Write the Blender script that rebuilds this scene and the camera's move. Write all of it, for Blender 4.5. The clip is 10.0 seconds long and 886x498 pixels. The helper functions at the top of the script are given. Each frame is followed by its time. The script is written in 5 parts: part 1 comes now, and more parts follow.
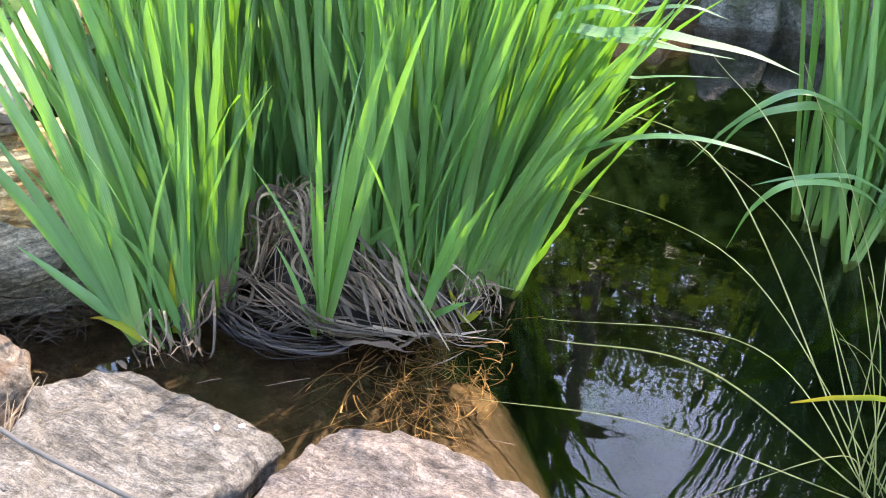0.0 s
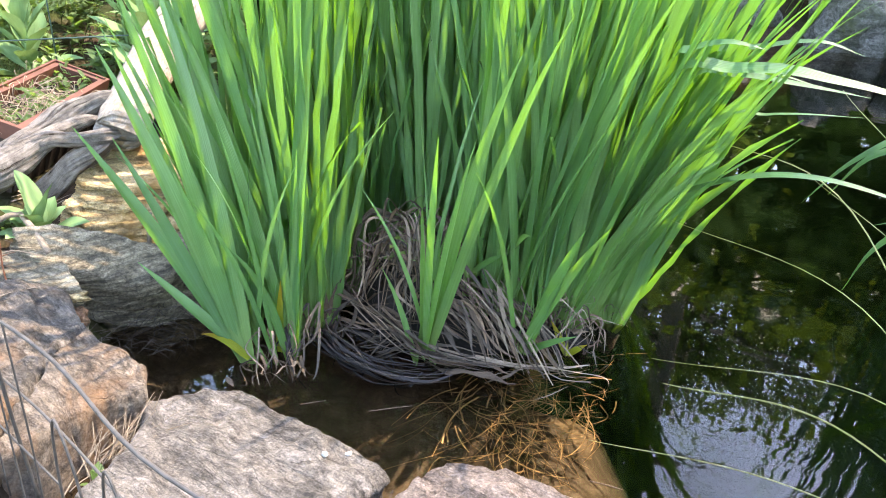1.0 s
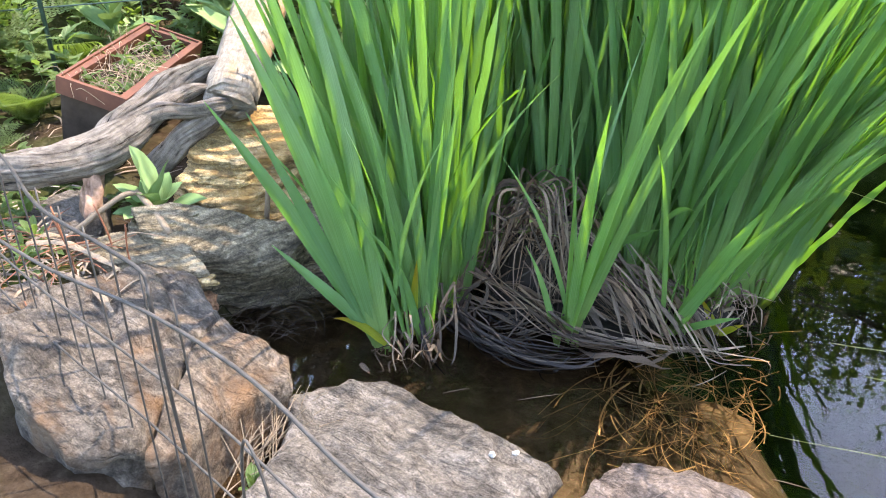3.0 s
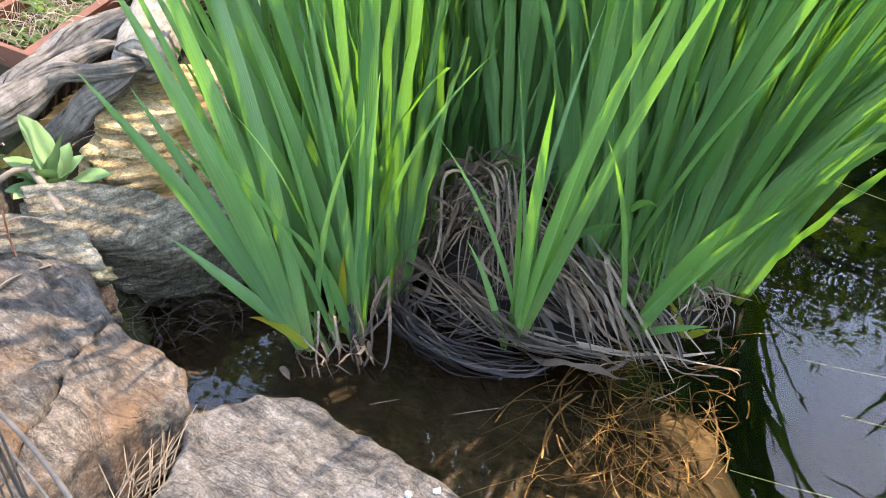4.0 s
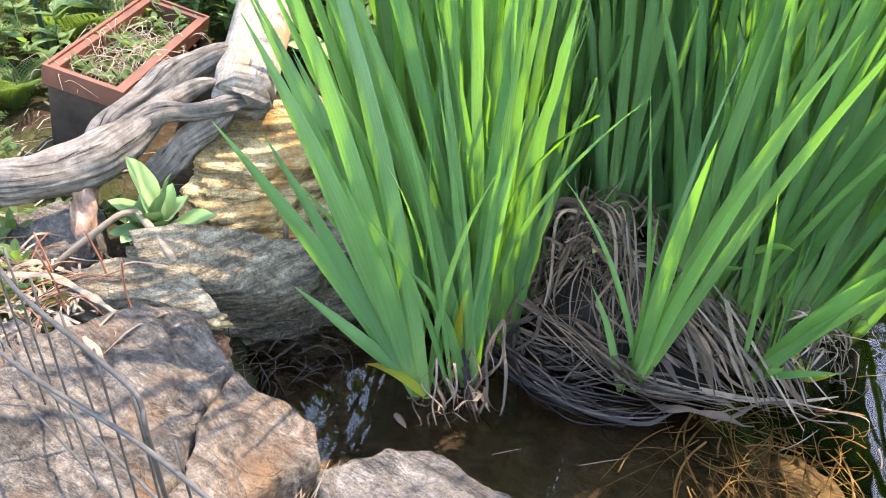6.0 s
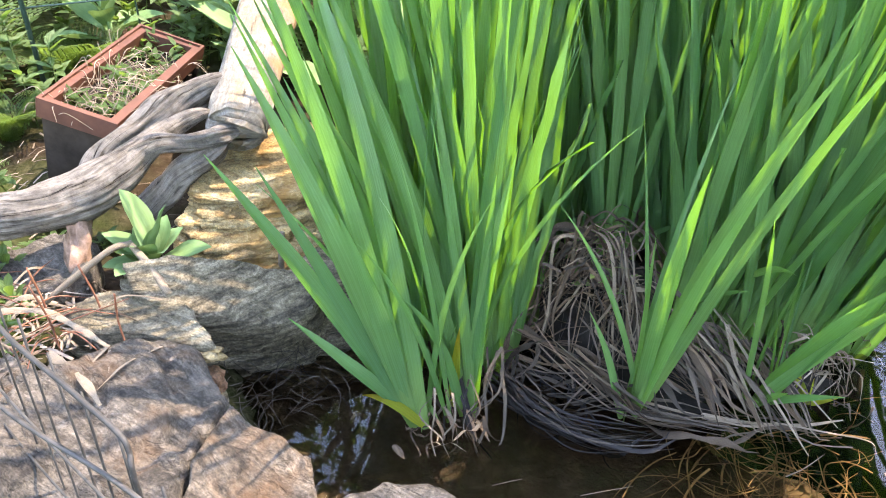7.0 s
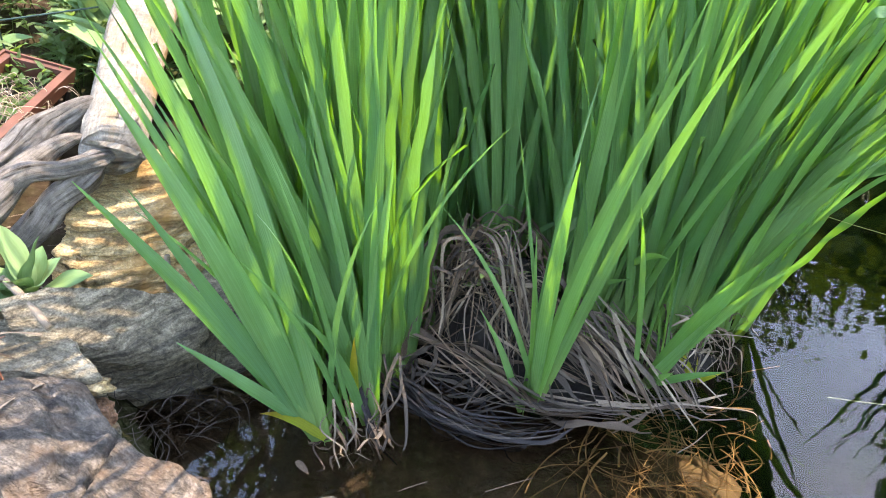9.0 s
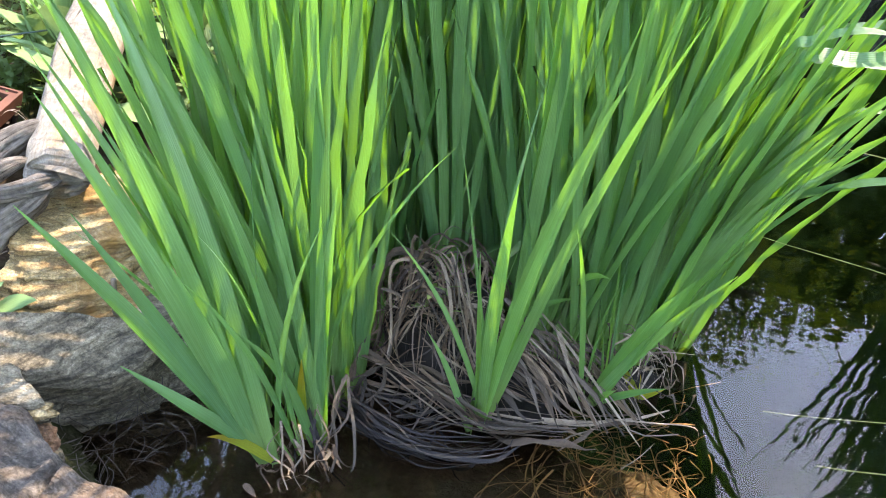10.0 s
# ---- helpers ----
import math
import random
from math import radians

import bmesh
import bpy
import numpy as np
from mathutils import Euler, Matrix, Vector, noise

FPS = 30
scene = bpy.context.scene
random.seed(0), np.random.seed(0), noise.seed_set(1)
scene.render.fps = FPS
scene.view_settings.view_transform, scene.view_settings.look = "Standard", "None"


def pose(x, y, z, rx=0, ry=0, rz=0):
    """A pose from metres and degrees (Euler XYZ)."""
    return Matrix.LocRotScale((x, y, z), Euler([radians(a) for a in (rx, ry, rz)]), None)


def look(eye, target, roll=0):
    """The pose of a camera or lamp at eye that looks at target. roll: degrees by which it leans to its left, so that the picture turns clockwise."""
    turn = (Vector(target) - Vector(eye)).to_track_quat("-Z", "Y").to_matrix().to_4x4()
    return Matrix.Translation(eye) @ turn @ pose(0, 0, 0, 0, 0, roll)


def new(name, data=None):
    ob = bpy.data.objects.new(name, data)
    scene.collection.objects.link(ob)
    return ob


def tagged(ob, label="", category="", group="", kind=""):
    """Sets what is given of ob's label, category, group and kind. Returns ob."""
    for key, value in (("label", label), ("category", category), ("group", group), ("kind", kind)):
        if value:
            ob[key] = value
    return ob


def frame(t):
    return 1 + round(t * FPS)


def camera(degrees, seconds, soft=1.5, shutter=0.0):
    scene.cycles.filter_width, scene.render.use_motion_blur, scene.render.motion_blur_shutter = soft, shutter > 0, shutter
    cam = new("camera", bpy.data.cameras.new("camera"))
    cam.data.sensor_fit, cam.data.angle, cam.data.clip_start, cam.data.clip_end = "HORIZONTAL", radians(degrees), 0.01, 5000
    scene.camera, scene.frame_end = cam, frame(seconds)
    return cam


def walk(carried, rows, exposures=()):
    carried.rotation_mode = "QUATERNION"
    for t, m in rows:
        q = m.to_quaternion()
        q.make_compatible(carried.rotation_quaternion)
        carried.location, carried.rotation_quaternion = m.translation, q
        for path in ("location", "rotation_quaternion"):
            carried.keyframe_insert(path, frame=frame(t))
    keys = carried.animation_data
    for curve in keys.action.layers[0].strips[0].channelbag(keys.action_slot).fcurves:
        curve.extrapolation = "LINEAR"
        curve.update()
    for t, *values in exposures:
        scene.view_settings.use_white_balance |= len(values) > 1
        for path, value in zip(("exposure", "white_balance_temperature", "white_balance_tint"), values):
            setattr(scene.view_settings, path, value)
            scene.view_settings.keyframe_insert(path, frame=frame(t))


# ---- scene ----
cam = camera(57.5, 10.0, soft=1.0)
PATH = [
    (0, (0.324, 0.208, 0.684), (-0.301, 1.874, -0.23), 2.5),
    (0.5, (0.283, 0.207, 0.691), (-0.434, 1.838, -0.216), 2.6),
    (1, (0.269, 0.207, 0.699), (-0.526, 1.811, -0.194), 2.3),
    (1.5, (0.248, 0.204, 0.697), (-0.608, 1.795, -0.161), 1.5),
    (2, (0.182, 0.203, 0.677), (-0.695, 1.784, -0.179), 0.6),
    (2.2, (0.154, 0.198, 0.663), (-0.716, 1.781, -0.196), 0.4),
    (3.3, (0.095, 0.259, 0.695), (-0.734, 1.739, -0.364), 0.4),
    (3.5, (0.097, 0.315, 0.684), (-0.717, 1.787, -0.398), 0.8),
    (4, (0.094, 0.392, 0.682), (-0.708, 1.824, -0.46), 1.1),
    (4.5, (0.029, 0.405, 0.686), (-0.771, 1.818, -0.482), 1.1),
    (5, (-0.033, 0.381, 0.681), (-0.84, 1.792, -0.484), 0.8),
    (5.5, (-0.039, 0.36, 0.693), (-0.851, 1.781, -0.456), 0.7),
    (7, (-0.039, 0.379, 0.703), (-0.884, 1.832, -0.379), -0.6),
    (7.5, (-0.019, 0.379, 0.708), (-0.827, 1.849, -0.382), -1.0),
    (8, (-0.019, 0.377, 0.707), (-0.773, 1.876, -0.382), -1.3),
    (8.5, (-0.012, 0.383, 0.709), (-0.709, 1.911, -0.377), -1.2),
    (9, (-0.015, 0.384, 0.706), (-0.664, 1.945, -0.363), -0.7),
    (9.5, (-0.002, 0.381, 0.709), (-0.61, 1.968, -0.345), -0.1),
    (10, (0.006, 0.378, 0.713), (-0.564, 2.0, -0.309), 0.6),
]
walk(cam, [(t, look(eye, target, roll)) for t, eye, target, roll in PATH], exposures=((0.0, 3.92, 7700, 18), (2.2, 3.70, 7700, 18), (3.5, 3.56, 7700, 18), (5.5, 3.80, 7700, 18), (10.0, 3.74, 7700, 18)))

# ---- light ----
SUN_AZ, SUN_EL = radians(31.0), radians(58.0)      # azimuth from +y towards +x
world = bpy.data.worlds.new("sky")
scene.world = world
world.use_nodes = True
wn = world.node_tree.nodes
sky = wn.new("ShaderNodeTexSky")
sky.sky_type, sky.sun_disc = "NISHITA", False
sky.sun_elevation, sky.sun_rotation = SUN_EL, SUN_AZ
sky.dust_density = 0.5
wn["Background"].inputs["Strength"].default_value = 0.15
world.node_tree.links.new(sky.outputs[0], wn["Background"].inputs["Color"])
sun = new("sun", bpy.data.lights.new("sun", "SUN"))
sun.data.energy, sun.data.angle, sun.data.color = 1.22, radians(0.6), (1.0, 0.94, 0.83)
to_sun = Vector((math.sin(SUN_AZ) * math.cos(SUN_EL), math.cos(SUN_AZ) * math.cos(SUN_EL), math.sin(SUN_EL)))
sun.matrix_world = look(to_sun * 20, (0, 0, 0))


# ---- materials ----
class Nodes:
    """A small helper to wire node materials."""

    def __init__(self, name):
        self.m = bpy.data.materials.new(name)
        self.m.use_nodes = True
        self.t = self.m.node_tree
        self.b = self.t.nodes["Principled BSDF"]
        self.out = self.t.nodes["Material Output"]

    def add(self, kind, **sets):
        n = self.t.nodes.new("ShaderNode" + kind)
        for k, v in sets.items():
            n.inputs[k.replace("_", " ")].default_value = v
        return n

    def link(self, a, b):
        self.t.links.new(a, b)

    def coords(self, kind="Object", scale=(1, 1, 1)):
        c = self.add("TexCoord")
        mp = self.add("Mapping", Scale=scale)
        self.link(c.outputs[kind], mp.inputs["Vector"])
        return mp.outputs["Vector"]

    def noise(self, vec, scale, detail=5.0, rough=0.6, warp=0.0):
        n = self.add("TexNoise", Scale=scale, Detail=detail, Roughness=rough, Distortion=warp)
        self.link(vec, n.inputs["Vector"])
        return n.outputs["Fac"]

    def ramp(self, fac, stops):
        n = self.add("ValToRGB")
        e = n.color_ramp.elements
        while len(e) < len(stops):
            e.new(0.5)
        for el, (p, c) in zip(e, stops):
            el.position, el.color = p, (*c, 1) if len(c) == 3 else c
        self.link(fac, n.inputs["Fac"])
        return n.outputs["Color"]

    def mix(self, fac, a, b, mode="MIX"):
        n = self.t.nodes.new("ShaderNodeMix")
        n.data_type, n.blend_type = "RGBA", mode
        for sock, v in ((n.inputs[0], fac), (n.inputs[6], a), (n.inputs[7], b)):
            if isinstance(v, (int, float)):
                sock.default_value = v
            elif isinstance(v, tuple):
                sock.default_value = (*v, 1)
            else:
                self.link(v, sock)
        return n.outputs[2]

    def bump(self, height, strength=0.5, distance=0.01):
        n = self.add("Bump", Strength=strength, Distance=distance)
        self.link(height, n.inputs["Height"])
        return n.outputs["Normal"]

    def finish(self, color, rough=0.7, normal=None, spec=0.5):
        if isinstance(color, tuple):
            self.b.inputs["Base Color"].default_value = (*color, 1)
        else:
            self.link(color, self.b.inputs["Base Color"])
        if isinstance(rough, (int, float)):
            self.b.inputs["Roughness"].default_value = rough
        else:
            self.link(rough, self.b.inputs["Roughness"])
        self.b.inputs["Specular IOR Level"].default_value = spec
        if normal is not None:
            self.link(normal, self.b.inputs["Normal"])
        return self.m


def rock_material(name, dark, mid, light, stain=None, amount=0.5, bands=(2.2, 7, 6), lean=(0.25, 0.15, 0.5), bedded=0.0):
    n = Nodes(name)
    v, vb = n.coords(), n.coords(scale=bands)
    vb.node.inputs["Rotation"].default_value = lean
    col = n.ramp(n.noise(vb, 6, 11, 0.74, 0.9), [(0.37, dark), (0.48, mid), (0.61, light)])
    speck = n.ramp(n.noise(v, 105, 7, 0.75), [(0.38, (0.38,) * 3), (0.52, (1, 1, 1)), (0.68, (1.35,) * 3)])
    col = n.mix(0.7, col, speck, "MULTIPLY")
    grit = n.ramp(n.noise(v, 380, 3, 0.6), [(0.36, (0.6,) * 3), (0.62, (1.25,) * 3)])
    col = n.mix(0.7, col, grit, "MULTIPLY")
    if stain:
        where = n.ramp(n.noise(v, 5.5, 5, 0.6, 0.6), [(0.62 - amount * 0.25, (0, 0, 0)), (0.78 - amount * 0.25, (1, 1, 1))])
        tone = n.ramp(n.noise(v, 40, 6), [(0.3, tuple(c * 0.55 for c in stain)), (0.7, stain)])
        col = n.mix(where, col, tone)
    dark_spots = n.ramp(n.noise(v, 11, 7, 0.7, 1.0), [(0.56, (0, 0, 0)), (0.68, (0.5,) * 3)])
    col = n.mix(dark_spots, col, tuple(c * 0.62 for c in dark))
    crust = n.ramp(n.noise(v, 17, 8, 0.75), [(0.60, (0, 0, 0)), (0.70, (0.6,) * 3)])
    col = n.mix(crust, col, tuple(min(0.7, c * 1.25) for c in light))
    if bedded:
        seams = n.ramp(n.noise(n.coords(scale=(3.0, 7.0, 130.0)), 1.0, 7, 0.62, 0.4), [(0.36, (0.35,) * 3), (0.48, (1, 1, 1)), (0.66, (1.35,) * 3)])
        col = n.mix(bedded, col, seams, "MULTIPLY")
    cracks = n.ramp(n.noise(vb, 4.5, 7, 0.6, 0.5), [(0.475, (0, 0, 0)), (0.498, (1, 1, 1)), (0.521, (0, 0, 0))])
    col = n.mix(n.mix(0.15, (0, 0, 0), cracks), col, tuple(c * 0.4 for c in dark))
    pits = n.noise(v, 55, 8, 0.72)
    layer = n.noise(vb, 9, 9, 0.72, 0.8)
    h = n.mix(cracks, n.mix(0.6, pits, layer), (0.3, 0.3, 0.3))
    return n.finish(col, n.ramp(pits, [(0.3, (0.6,) * 3), (0.7, (0.92,) * 3)]), n.bump(h, 1.0, 0.026), 0.35)


def leaf_material(name, deep, fresh, glow, share=0.42, gloss=0.42, veins=55, tips=None, spec=0.4, foot=None, ribs=0.75, streaks=0.8):
    """Thin leaf: diffuse and gloss on the lit side, coloured light through it."""
    n = Nodes(name)
    uv = n.coords("UV", (1, 1, 1))
    info = n.add("ObjectInfo")
    lines = n.add("TexWave", Scale=veins / 6.0, Distortion=2.6, Detail=3.0)
    lines.bands_direction = "X"
    n.link(uv, lines.inputs["Vector"])
    tone = n.mix(info.outputs["Random"], deep, fresh)
    patch = n.ramp(n.noise(n.coords("Object", (1, 1, 0.3)), 26, 4), [(0.3, (0.72,) * 3), (0.7, (1.15,) * 3)])
    tone = n.mix(1.0, tone, patch, "MULTIPLY")
    streak = n.ramp(n.noise(n.coords("UV", (13, 0.9, 1)), 1.0, 5, 0.65, 0.2), [(0.36, (0.62,) * 3), (0.5, (1,) * 3), (0.64, (1.4,) * 3)])
    tone = n.mix(streaks, tone, streak, "MULTIPLY")
    tone = n.mix(n.ramp(lines.outputs["Fac"], [(0.2, (0,) * 3), (0.9, (ribs,) * 3)]), tone, fresh)
    if tips:
        sep = n.add("SeparateXYZ")
        n.link(uv, sep.inputs[0])
        tone = n.mix(n.ramp(sep.outputs["Y"], [(tips[0], (0,) * 3), (tips[1], (1,) * 3)]), tone, tips[2])
    if foot:
        low = n.add("SeparateXYZ")
        n.link(uv, low.inputs[0])
        tone = n.mix(n.ramp(low.outputs["Y"], [(0.03, (0.5,) * 3), (0.20, (0,) * 3)]), tone, foot)
    n.finish(tone, gloss, n.bump(lines.outputs["Fac"], ribs, 0.0015), spec)
    tr = n.add("BsdfTranslucent")
    n.link(n.mix(0.85, tone, glow), tr.inputs["Color"])
    mx = n.add("MixShader", Fac=share)
    n.link(n.b.outputs[0], mx.inputs[1])
    n.link(tr.outputs[0], mx.inputs[2])
    n.link(mx.outputs[0], n.out.inputs["Surface"])
    return n.m


def plain_material(name, a, b, scale=30.0, rough=0.7, bump=0.4, stretch=(1, 1, 1), spec=0.4, dist=0.004, island=False, kind="Object", spread=0.75):
    n = Nodes(name)
    v = n.coords(kind, stretch)
    f = n.noise(v, scale, 7, 0.65)
    col = n.ramp(f, [(0.3, a), (0.7, b)])
    if island:
        g = n.add("NewGeometry")
        col = n.mix(1.0, col, n.ramp(g.outputs["Random Per Island"], [(0.0, (0.5,) * 3), (1.0, (1.35,) * 3)]), "MULTIPLY")
    else:
        info = n.add("ObjectInfo")
        col = n.mix(1.0, col, n.ramp(info.outputs["Random"], [(0.0, (spread,) * 3), (1.0, (1.95 - spread,) * 3)]), "MULTIPLY")
    return n.finish(col, rough, n.bump(f, bump, dist), spec)


IRIS = leaf_material("iris_leaf", (0.038, 0.120, 0.050), (0.105, 0.225, 0.076), (0.20, 0.50, 0.008), 0.35, 0.38, 19, spec=0.6, ribs=0.25, foot=(0.22, 0.31, 0.09))
IRIS_YOUNG = leaf_material("iris_leaf_yellowing", (0.22, 0.30, 0.03), (0.38, 0.42, 0.04), (0.6, 0.65, 0.03), 0.4, 0.45,
                           tips=(0.55, 0.9, (0.45, 0.28, 0.02)))
SEDGE = leaf_material("sedge_leaf", (0.17, 0.23, 0.09), (0.40, 0.42, 0.22), (0.45, 0.55, 0.12), 0.35, 0.45)
FELT = leaf_material("felted_leaf", (0.135, 0.225, 0.090), (0.205, 0.315, 0.140), (0.27, 0.42, 0.11), 0.12, 0.95, 30, spec=0.05, ribs=0.08, streaks=0.25)
WEED = leaf_material("weed_leaf", (0.05, 0.105, 0.03), (0.12, 0.19, 0.065), (0.24, 0.38, 0.05), 0.36, 0.5, 12)
DRY = plain_material("dry_leaf", (0.022, 0.013, 0.008), (0.205, 0.138, 0.086), 14, 0.75, 0.5, (40, 1.5, 1), kind="UV", spread=0.35)
PALE = plain_material("bleached_leaf", (0.085, 0.060, 0.039), (0.37, 0.285, 0.20), 14, 0.7, 0.5, (40, 1.5, 1), kind="UV")
# sodden leaves, also the dark tone that paints gaps among the straps
SODDEN_SHADE = plain_material("sodden_shade_leaf", (0.022, 0.016, 0.011), (0.12, 0.092, 0.068), 14, 0.7, 0.5, (40, 1.5, 1), kind="UV", spread=0.5)
# near-black leaf: the sodden front band, and shade painted into the hollow
WET_SHADE = plain_material("rotting_shade_leaf", (0.010, 0.008, 0.008), (0.045, 0.037, 0.033), 14, 0.75, 0.5, (40, 1.5, 1), kind="UV")
# near black, so the mound's gaps and front hollow get painted shade
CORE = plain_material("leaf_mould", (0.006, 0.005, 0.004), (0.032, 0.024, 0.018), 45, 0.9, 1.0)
ROOT = plain_material("drowned_roots", (0.19, 0.118, 0.056), (0.47, 0.325, 0.160), 60, 0.7, 0.2, island=True)
GREY_ROCK = rock_material("grey_schist", (0.062, 0.053, 0.045), (0.150, 0.130, 0.110), (0.25, 0.220, 0.190), (0.34, 0.27, 0.15), 0.1)
PINK_ROCK = rock_material("pink_schist", (0.070, 0.054, 0.046), (0.17, 0.133, 0.112), (0.285, 0.230, 0.198), (0.26, 0.165, 0.12), 0.3)
ORANGE_ROCK = rock_material("orange_stone", (0.20, 0.10, 0.05), (0.36, 0.19, 0.10), (0.46, 0.28, 0.17))
LEDGE_ROCK = rock_material("banded_slate", (0.102, 0.082, 0.050), (0.225, 0.185, 0.120), (0.39, 0.33, 0.228), (0.26, 0.21, 0.11), 0.2, (1.2, 4, 14), (0.1, 0.05, 0.6), 0.85)
RUST_ROCK = rock_material("rusty_schist", (0.050, 0.041, 0.034), (0.125, 0.104, 0.083), (0.235, 0.198, 0.162), (0.26, 0.140, 0.066), 0.5)
FOX_ROCK = rock_material("fox_red_schist", (0.055, 0.043, 0.034), (0.14, 0.108, 0.080), (0.25, 0.200, 0.155), (0.29, 0.155, 0.072), 0.62)
OCHRE_ROCK = rock_material("ochre_slate", (0.26, 0.155, 0.065), (0.52, 0.365, 0.165), (0.66, 0.53, 0.32), (0.52, 0.28, 0.08), 0.7, (1.2, 4, 12), (0.1, 0.05, 0.6), 0.8)
BANK_ROCK = rock_material("mossy_boulder", (0.075, 0.078, 0.06), (0.17, 0.17, 0.14), (0.30, 0.295, 0.255), (0.10, 0.12, 0.05), 0.5)
def wood_material(name, crack, dark, light, stain=None, worn=0.0):
    """Barkless weathered wood: fine long grain, short splits and broad stains; worn: how far the splits have closed."""
    n = Nodes(name)
    v = n.coords()
    grain = n.noise(n.coords("UV", (70, 7.0, 1)), 1.0, 11, 0.76, 0.35)
    split = n.noise(n.coords("UV", (26, 2.6, 1)), 1.0, 9, 0.7, 0.5)
    broad = n.noise(v, 20, 7, 0.65, 0.5)
    knots = n.noise(v, 75, 8, 0.72, 0.4)
    col = n.ramp(grain, [(0.33, dark), (0.66, light)])
    col = n.mix(n.ramp(split, [(0.36 - worn, (1,) * 3), (0.40 - worn, (0,) * 3)]), col, crack)
    col = n.mix(1.0, col, n.ramp(broad, [(0.3, (0.55,) * 3), (0.68, (1.15,) * 3)]), "MULTIPLY")
    col = n.mix(1.0, col, n.ramp(knots, [(0.34, (0.55,) * 3), (0.58, (1.08,) * 3)]), "MULTIPLY")
    if stain:
        col = n.mix(n.ramp(n.noise(v, 8, 6, 0.65, 0.6), [(0.5, (0,) * 3), (0.64, (0.8,) * 3)]), col, stain)
    h = n.mix(0.5, n.mix(0.5, grain, knots), n.ramp(split, [(0.33 - worn, (0,) * 3), (0.44 - worn, (1,) * 3)]))
    return n.finish(col, 0.88, n.bump(h, 1.0, 0.010), 0.2)


WOOD = wood_material("driftwood", (0.022, 0.018, 0.014), (0.115, 0.096, 0.078), (0.29, 0.252, 0.215))
BLEACHED = wood_material("bleached_wood", (0.10, 0.075, 0.05), (0.20, 0.166, 0.128), (0.35, 0.315, 0.262), (0.28, 0.17, 0.075), 0.05)
TERRACOTTA = plain_material("brown_plastic", (0.068, 0.023, 0.013), (0.130, 0.046, 0.026), 25, 0.6, 0.15)
# darker plastic for the box sides, with their shade put into the colour
DULL = plain_material("shaded_plastic", (0.022, 0.016, 0.012), (0.060, 0.046, 0.036), 18, 0.9, 0.2, spec=0.1)
SOIL = plain_material("dark_soil", (0.02, 0.014, 0.01), (0.09, 0.065, 0.045), 60, 0.95, 1.0, dist=0.01)
WIRE = plain_material("galvanised_wire", (0.026, 0.023, 0.020), (0.065, 0.058, 0.052), 80, 0.6, 0.3)
GREEN_WIRE = plain_material("coated_wire", (0.02, 0.05, 0.035), (0.05, 0.09, 0.07), 80, 0.5, 0.1)
TWIG = plain_material("red_twig", (0.11, 0.035, 0.02), (0.30, 0.12, 0.06), 60, 0.6, 0.3, island=True)
BARK = plain_material("bark", (0.05, 0.04, 0.03), (0.16, 0.13, 0.10), 20, 0.9, 1.0)
PEBBLE = plain_material("pale_pebble", (0.33, 0.31, 0.27), (0.52, 0.50, 0.45), 90, 0.7, 0.4)


# ---- building helpers ----
rng = random.Random(7)


def mesh_object(name, verts, faces, material, parent=None, uvs=None, smooth=True, label="", at=(0, 0, 0)):
    me = bpy.data.meshes.new(name)
    me.from_pydata([tuple(v) for v in verts], [], faces)
    me.materials.append(material)
    if uvs is not None:
        layer = me.uv_layers.new(name="UVMap")
        idx = np.zeros(len(me.loops), dtype=np.int32)
        me.loops.foreach_get("vertex_index", idx)
        layer.data.foreach_set("uv", np.asarray(uvs, dtype=np.float32)[idx].ravel())
    if smooth:
        me.polygons.foreach_set("use_smooth", [True] * len(me.polygons))
    ob = new(name, me)
    ob.location = at
    if parent:
        ob.parent = parent
    if label:
        ob["label"] = label
    return ob


def empty(name, at, label, category, group=""):
    ob = new(name)
    ob.location = at
    return tagged(ob, label, category, group)


def spline(points, steps):
    """Catmull-Rom through points of any dimension."""
    p = [np.array(q, dtype=float) for q in points]
    p = [2 * p[0] - p[1], *p, 2 * p[-1] - p[-2]]
    out = []
    for i in range(1, len(p) - 2):
        for k in range(steps):
            u = k / steps
            a, b, c, d = p[i - 1:i + 3]
            out.append(0.5 * (2 * b + (c - a) * u + (2 * a - 5 * b + 4 * c - d) * u * u + (3 * b - a - 3 * c + d) * u ** 3))
    out.append(p[-2])
    return out


